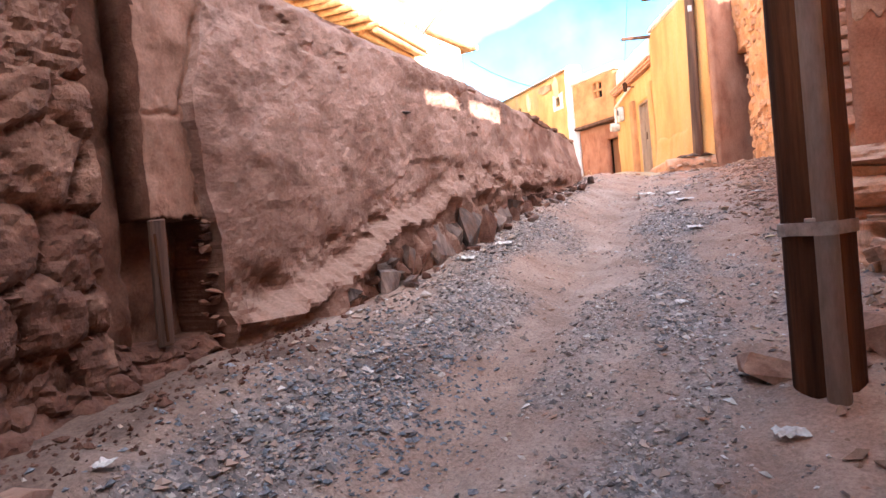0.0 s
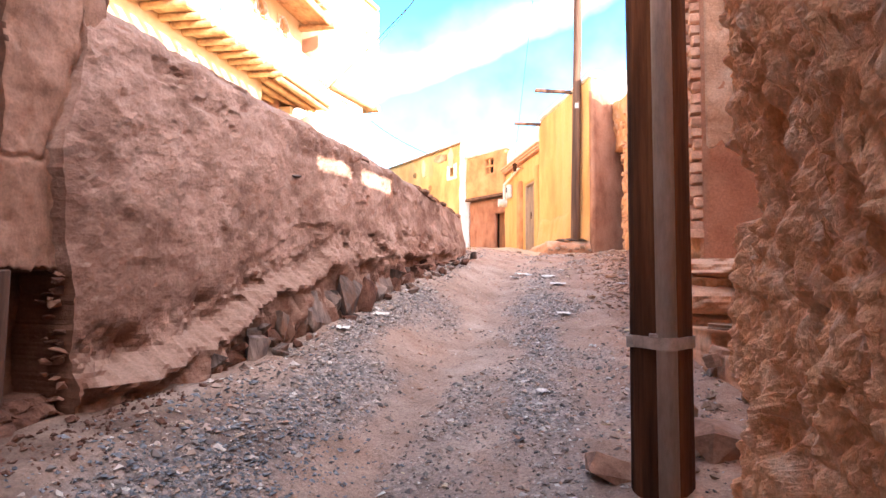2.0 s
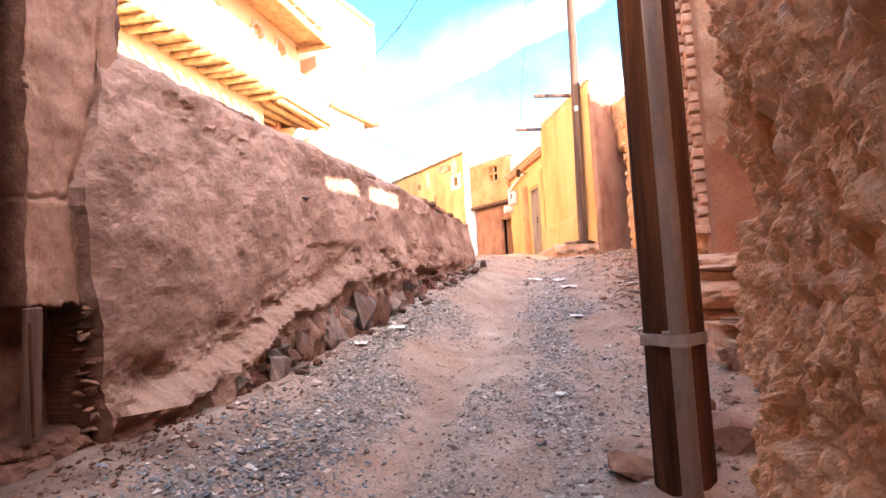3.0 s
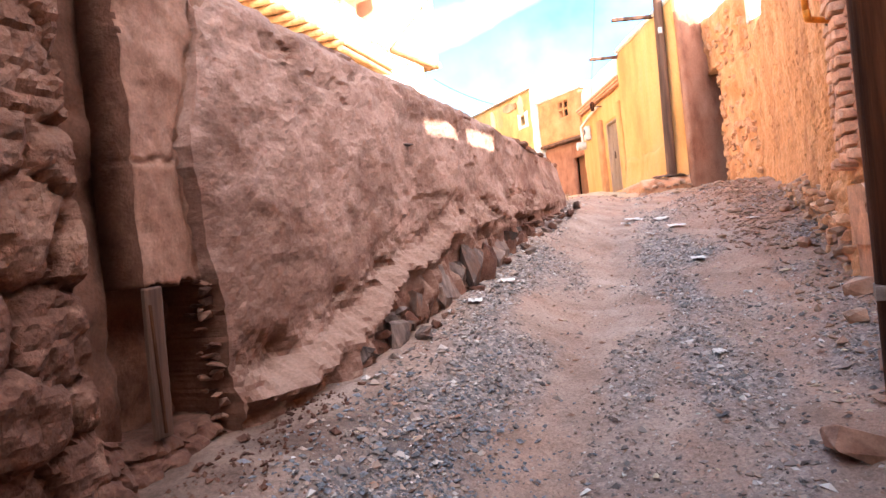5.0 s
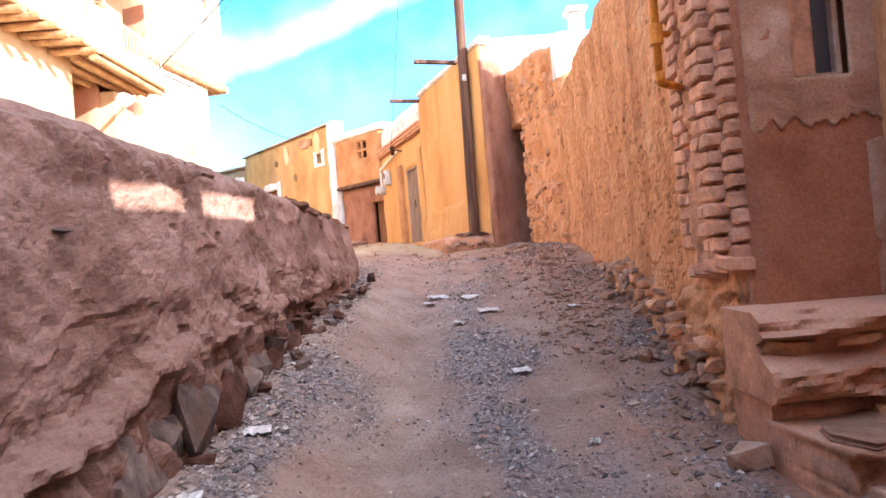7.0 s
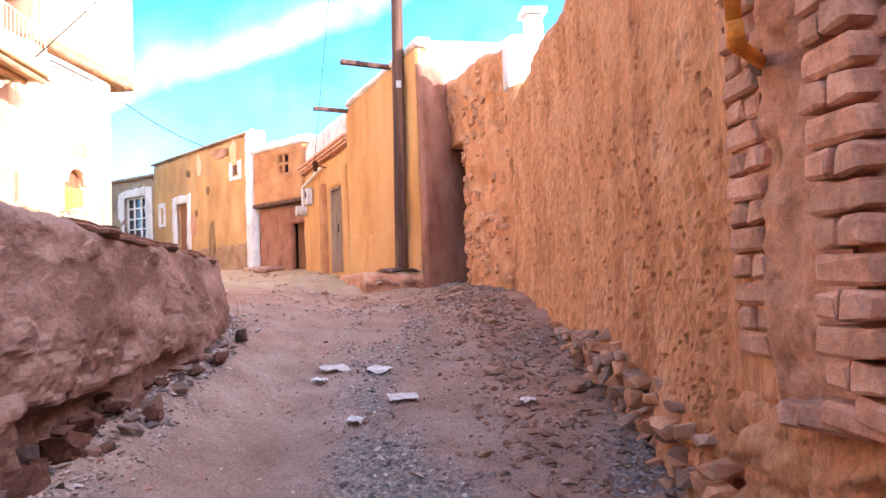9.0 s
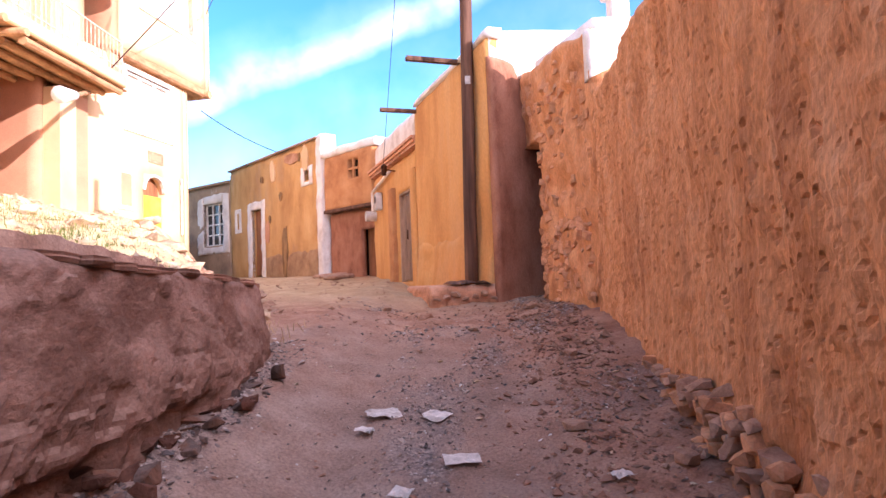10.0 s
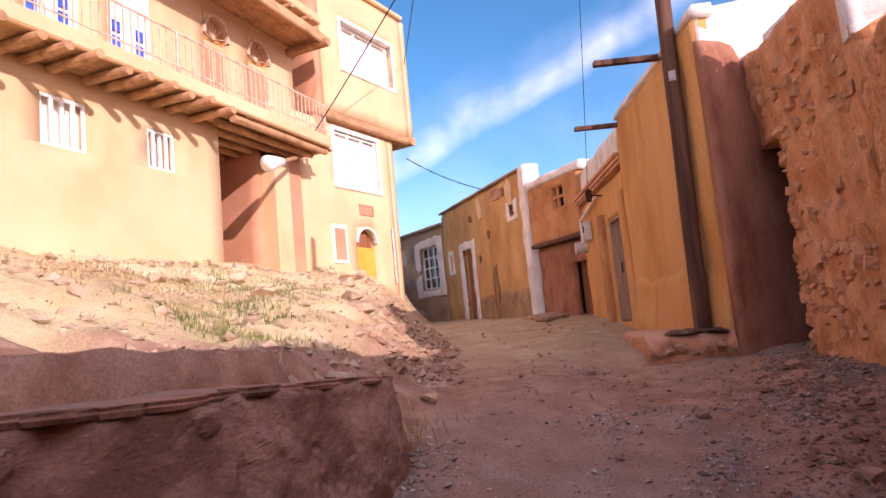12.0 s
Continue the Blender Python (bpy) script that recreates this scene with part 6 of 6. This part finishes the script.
while s < 9.0:
    led = float(LEDGE(s))
    lo = gz(float(WEST_X(s)) + 0.22, s)
    hh = max(0.14, led - lo)
    big = rnd.random() < 0.3
    w = rnd.uniform(0.24, 0.46) if big else rnd.uniform(0.06, 0.2)
    h = hh * (rnd.uniform(0.85, 1.2) if big else rnd.uniform(0.25, 0.9))
    zz = lo + h * 0.42 - 0.04 + (0 if big else rnd.uniform(0, max(0.0, hh - h)))
    if s > 6.4:
        h, w = h * 0.55, w * 0.6
    piece("slate", LEAN[rnd.randrange(9)] if s < 6.4 or rnd.random() < 0.3 else ROOTY[rnd.randrange(4)], (float(WEST_X(s) + LEDGE_OUT(s)) + 0.0 + rnd.uniform(-0.05, 0.03), s + w / 2, zz), (rnd.uniform(0.1, 0.2), w, h), (rnd.uniform(-0.5, 0.5), rnd.uniform(-0.35, 0.05), rnd.uniform(-0.3, 0.3)), wall_west)
    if rnd.random() < 0.5:
        q = rnd.uniform(0.05, 0.13)
        piece("slate", LEAN[rnd.randrange(9)], (float(WEST_X(s) + LEDGE_OUT(s)) + 0.12 + rnd.uniform(-0.04, 0.07), s + rnd.uniform(0, 0.1), lo + q * 0.25), (q, q * 1.2, q * 0.7), (rnd.uniform(-0.6, 0.6), rnd.uniform(-0.5, 0.5), rnd.uniform(0, 6)), wall_west)
    s += w * rnd.uniform(0.4, 0.75)
# stones in the bench
for k in range(9):
    s, zz = rnd.uniform(0.02, 0.85), rnd.uniform(1.25, 1.62)
    v = P_BEN.at(s, 0.035, zz)
    q = rnd.uniform(0.14, 0.3)
    piece("stone", RUBS[rnd.randrange(7)], v, (q * 1.3, 0.11, q * 0.4), (rnd.uniform(-0.1, 0.1), rnd.uniform(-0.12, 0.12), rnd.uniform(-0.15, 0.15)), bench)
piece("slate", LEAN[1], (-2.09, 4.41, 2.37), (0.10, 0.13, 0.04), (0.35, 0.1, 0.4), wall_west)
# torn courses showing at the broken edge of the west wall
TEETH = [stone_mesh("tooth", 440 + k, (M_CRUMB, M_PIER)[k % 2], pts=14) for k in range(4)]
for k in range(26):
    zz = rnd.uniform(1.0, 1.6)
    piece("tooth", TEETH[k % 4], (-2.25 + rnd.uniform(-0.10, 0.02), float(WEST_EDGE(zz)) + rnd.uniform(-0.03, 0.02), zz), (rnd.uniform(0.04, 0.12), rnd.uniform(0.03, 0.09), rnd.uniform(0.02, 0.045)), (rnd.uniform(-0.25, 0.25), rnd.uniform(-0.2, 0.2), rnd.uniform(0, 6)), wall_west)
# coping on the end of the west wall
COPE = [flag_mesh("coping_stone", 420 + k, M_OLDBLOCK, 7) for k in range(4)]
for k in range(11):
    y = 7.35 + 0.225 * k
    piece("coping_stone", COPE[k % 4], (float(WEST_X(y)) - 0.10 + rnd.uniform(-0.02, 0.02), y, float(WEST_TOP(y)) - 0.012 + rnd.uniform(-0.006, 0.006)), (0.26, rnd.uniform(0.34, 0.6), 0.04), (math.atan2(float(WEST_TOP(y + 0.2)) - float(WEST_TOP(y - 0.2)), 0.4), rnd.uniform(-0.03, 0.03), rnd.uniform(-0.08, 0.08)), wall_west)

# ---- loose rocks ----
ROCKS = ((-1.75, 1.05, 0.26, 0.15), (0.18, 3.0, 0.30, 0.14), (0.62, 3.25, 0.42, 0.2), (0.75, 2.35, 0.35, 0.2), (0.55, 3.75, 0.34, 0.16), (0.36, 8.6, 0.17, 0.08), (0.1, 7.4, 0.12, 0.06), (0.55, 9.9, 0.14, 0.07), (-0.75, 12.2, 0.2, 0.09), (0.55, 12.6, 0.22, 0.1),
         (-2.6, 10.2, 0.26, 0.13), (-2.3, 11.1, 0.2, 0.1), (-3.1, 10.8, 0.3, 0.12), (-3.9, 13.2, 0.45, 0.25), (-4.6, 14.0, 0.5, 0.22), (-5.4, 15.2, 0.5, 0.25), (-6.2, 16.4, 0.5, 0.3), (-6.8, 17.6, 0.6, 0.22), (-5.0, 12.5, 0.35, 0.2), (-6.2, 13.6, 0.4, 0.22), (-4.2, 11.3, 0.24, 0.12), (-7.2, 14.6, 0.4, 0.18), (-6.4, 12.2, 0.3, 0.16),
         (-1.3, 12.9, 0.16, 0.08), (-2.0, 10.0, 0.18, 0.1), (-0.2, 11.0, 0.12, 0.05), (0.8, 8.0, 0.15, 0.09), (0.68, 6.5, 0.2, 0.12), (0.72, 5.0, 0.24, 0.14), (0.55, 4.5, 0.2, 0.1))
BANKS = [stone_mesh("rock", 500 + k, M_BANK, pts=16) for k in range(7)]
DUSKY = [stone_mesh("rock", 520 + k, M_OLDBLOCK, pts=18) for k in range(7)]
for k, (x, y, w, h) in enumerate(ROCKS):
    ob = piece("rock", (BANKS if x < -2.2 else DUSKY if y < 4 else STONES)[k % 7], (x, y, gz(x, y) + h * 0.25), (w, w * rnd.uniform(0.6, 0.9), h), (rnd.uniform(-0.15, 0.15), rnd.uniform(-0.15, 0.15), rnd.uniform(0, 6)))
    tagged(ob, "dusty reddish fieldstone lying on the earth", "rock", "loose rocks")


# ---- litter ----
def scrap(x, y, w, d, turn, label):
    bm = bmesh.new()
    bmesh.ops.create_grid(bm, x_segments=6, y_segments=4, size=0.5)
    for v in bm.verts:
        v.co = Vector((v.co.x * w, v.co.y * d, 0.02 * noise.noise((v.co.x * 5 + x, v.co.y * 5 + y, 0)) + 0.012))
    ob = part("paper_scrap", bm, M_PAPER)
    so = ob.modifiers.new("thickness", "SOLIDIFY")
    so.thickness = 0.002
    ob.matrix_basis = pose(x, y, gz(x, y) + 0.012, 9, 2, turn)
    tagged(ob, label, "litter", "paper scraps")


for x, y, w, d, a in SCRAPS:
    scrap(x, y, w, d, a, "crumpled dirty white paper scrap on the lane")


# ---- loose gravel, grass, straw ----
def loose(name, X, Y, size, material, label, seed, flat=0.6):
    r = np.random.RandomState(seed)
    n = len(X)
    base = np.array([[1, 0, 0], [-1, 0, 0], [0, 1, 0], [0, -1, 0], [0, 0, 1], [0, 0, -1]], float)
    V = base[None] * r.uniform(0.55, 1.15, (n, 6, 1)) + r.uniform(-0.25, 0.25, (n, 6, 3))
    V[:, :, 2] *= flat
    a = r.uniform(0, 6.28, n)
    c, s = np.cos(a)[:, None], np.sin(a)[:, None]
    t = r.uniform(-0.5, 0.5, n)[:, None]
    x, y, zz = V[:, :, 0] * c - V[:, :, 1] * s, V[:, :, 0] * s + V[:, :, 1] * c, V[:, :, 2]
    zz = zz + t * x
    W = np.stack([x, y, zz], -1) * size[:, None, None]
    W += np.stack([X, Y, ground_z(X, Y) + size * 0.12], -1)[:, None, :]
    F = np.array([[0, 2, 4], [2, 1, 4], [1, 3, 4], [3, 0, 4], [2, 0, 5], [1, 2, 5], [3, 1, 5], [0, 3, 5]])
    ob = mesh_ob(name, W.reshape(-1, 3), (F[None] + 6 * np.arange(n)[:, None, None]).reshape(-1, 3), material, None, False)
    tagged(ob, label, name, kind="stuff")


def build_gravel():
    r = np.random.RandomState(3)
    n = 190000
    X, Y = r.uniform(-1.95, 0.95, n), 0.3 + 13.5 * r.uniform(0, 1, n) ** 1.25
    keep = r.uniform(0, 1, n) < np.clip(gravel_amount(X, Y) * 2.4 - 0.05, 0.03, 1)
    X, Y = X[keep][:80000], Y[keep][:80000]
    size = 0.0056 * np.exp(r.normal(0, 0.65, len(X)))
    loose("gravel", X, Y, np.clip(size, 0.003, 0.032), M_GRAVEL, "loose grey and tan gravel along the lane", 4)
    n = 1500
    X, Y = r.normal(0.55, 0.28, n), r.uniform(6.5, 12.5, n)
    keep = X < 0.95
    X, Y = X[keep], Y[keep]
    loose("rubble", X, Y, np.clip(0.012 * np.exp(r.normal(0, 0.55, len(X))), 0.004, 0.05), M_OLDBLOCK, "stone chips and rubbish under the wall", 10, 0.4)
    n = 2600
    X, Y = -1.9 + np.abs(r.normal(0, 0.16, n)), r.uniform(3.0, 10.2, n)
    loose("rubble", X, Y, np.clip(0.011 * np.exp(r.normal(0, 0.6, n)), 0.004, 0.05), M_GRAVEL, "slate chips and rubbish heaped along the wall foot", 15, 0.45)
    n = 700
    X, Y = -2.1 + np.abs(r.normal(0, 0.2, n)), r.uniform(0.6, 2.9, n)
    loose("clods", X, Y, np.clip(0.009 * np.exp(r.normal(0, 0.5, n)), 0.006, 0.05), M_CRUMB, "crumbled red mud clods along the wall foot", 8, 0.8)
    n = 5000
    X, Y = r.uniform(-9, -2.5, n), r.uniform(9, 22, n)
    keep = (LANE_L(Y) - X > 0.1)
    X, Y = X[keep], Y[keep]
    loose("rubble", X, Y, np.clip(0.022 * np.exp(r.normal(0, 0.7, len(X))), 0.008, 0.12), M_BANK, "small rubble strewn over the earth bank", 5, 0.7)
    n = 900
    Y = r.uniform(12.0, 21, n)
    X = LANE_L(Y) - np.abs(r.normal(0.3, 0.5, n))
    loose("rubble", X, Y, np.clip(0.04 * np.exp(r.normal(0, 0.6, n)), 0.015, 0.14), M_STONE, "dark broken rubble along the foot of the bank", 16, 0.7)
    n = 900
    Y = r.uniform(10.5, 22, n)
    X = LANE_L(Y) + r.uniform(0.0, 3.5, n)
    loose("rubble", X, Y, np.clip(0.011 * np.exp(r.normal(0, 0.6, n)), 0.004, 0.06), M_STONE, "scattered small stones on the dusty bend", 9, 0.6)
    n = 700
    X, Y = r.uniform(0.35, 0.95, n), r.uniform(2.2, 13.2, n)
    loose("rubble", X, Y, np.clip(0.022 * np.exp(r.normal(0, 0.5, n)), 0.008, 0.07), M_STONE, "small fallen rubble along the wall foot", 6, 0.7)
    n = 2300
    X, Y = r.normal(-1.42, 0.22, n), r.normal(2.4, 0.55, n)
    loose("rubble", X, Y, np.clip(0.0105 * np.exp(r.normal(0, 0.45, n)), 0.004, 0.032), M_BLUECHIP, "blue-grey slate chips beside the rut", 7, 0.5)




def build_chips():
    """Broken chips and bits of rubbish strewn thinly over the whole lane."""
    r = np.random.RandomState(31)
    for n, q, m, label, seed in ((1500, 0.014, M_OLDBLOCK, "reddish stone chips strewn over the lane", 32), (900, 0.012, M_BANK, "pale stone chips strewn over the lane", 33), (900, 0.013, M_SLATE, "dark slate chips strewn over the lane", 34)):
        X, Y = r.uniform(-1.75, 0.9, n), r.uniform(0.8, 13.5, n)
        keep = r.uniform(0, 1, n) < 0.35 + 0.65 * np.clip((X + 0.4) / 1.0, 0, 1) * (Y > 3)
        X, Y = X[keep], Y[keep]
        loose("stone_chips", X, Y, np.clip(q * np.exp(r.normal(0, 0.45, len(X))), 0.005, 0.045), m, label, seed, 0.3)
    n = 170
    X, Y = np.clip(r.normal(0.35, 0.45, n), -1.5, 0.85), r.uniform(3.5, 12.5, n)
    loose("litter_bits", X, Y, np.clip(0.011 * np.exp(r.normal(0, 0.4, n)), 0.005, 0.025), M_PAPER, "small white bits of litter on the earth", 35, 0.25)
    n = 700
    X, Y = np.minimum(r.normal(0.5, 0.26, n), 0.98), r.uniform(6.8, 13.2, n)
    loose("rubble", X, Y, np.clip(0.02 * np.exp(r.normal(0, 0.5, n)), 0.008, 0.07), M_OLDBLOCK, "broken stones and clods below the tall wall", 36, 0.55)


build_gravel()
build_chips()


def blades(name, X, Y, length, width, material, label, seed, lean=0.5):
    r = np.random.RandomState(seed)
    n = len(X)
    a, l = r.uniform(0, 6.28, n), length * r.uniform(0.5, 1.2, n)
    z0 = ground_z(X, Y)
    dx, dy = np.cos(a), np.sin(a)
    k = lean * r.uniform(0.3, 1.5, n)
    P = np.stack([X, Y, z0 - 0.01], -1)
    side = np.stack([-dy, dx, 0 * a], -1) * width / 2
    mid = P + np.stack([dx * l * k * 0.4, dy * l * k * 0.4, l * 0.6], -1)
    tip = P + np.stack([dx * l * k, dy * l * k, l * np.clip(1 - k * 0.45, 0.1, 1)], -1)
    V = np.stack([P - side, P + side, mid + side * 0.7, mid - side * 0.7, tip], 1).reshape(-1, 3)
    b = 5 * np.arange(n)[:, None]
    quads, tris = (b + [0, 1, 2, 3]).tolist(), (b + [3, 2, 4]).tolist()
    ob = mesh_ob(name, V, quads + tris, material, None, False)
    tagged(ob, label, name, kind="stuff")


def build_grass():
    r = np.random.RandomState(12)
    spots = [(-3.9, 10.6, 0.45), (-5.0, 10.9, 0.5), (-6.6, 12.6, 0.6), (-6.4, 15.3, 0.6), (-6.9, 14.2, 0.4), (-5.5, 13.2, 0.35), (-4.6, 11.8, 0.3)]
    X = np.concatenate([r.normal(x, q, 650) for x, y, q in spots])
    Y = np.concatenate([r.normal(y, q * 0.6, 650) for x, y, q in spots])
    blades("grass", X, Y, 0.09, 0.008, M_GRASS, "short sparse green grass tufts on the bank", 13)
    X = np.concatenate([r.normal(-5.6, 0.7, 350), r.normal(-6.6, 0.5, 250), r.normal(-2.15, 0.18, 260)])
    Y = np.concatenate([r.normal(11.3, 0.6, 350), r.normal(11.8, 0.5, 250), r.normal(9.9, 0.3, 260)])
    blades("straw", X, Y, 0.22, 0.007, M_STRAWDRY, "dry straw and weeds lying on the bank", 14, 1.3)


build_grass()
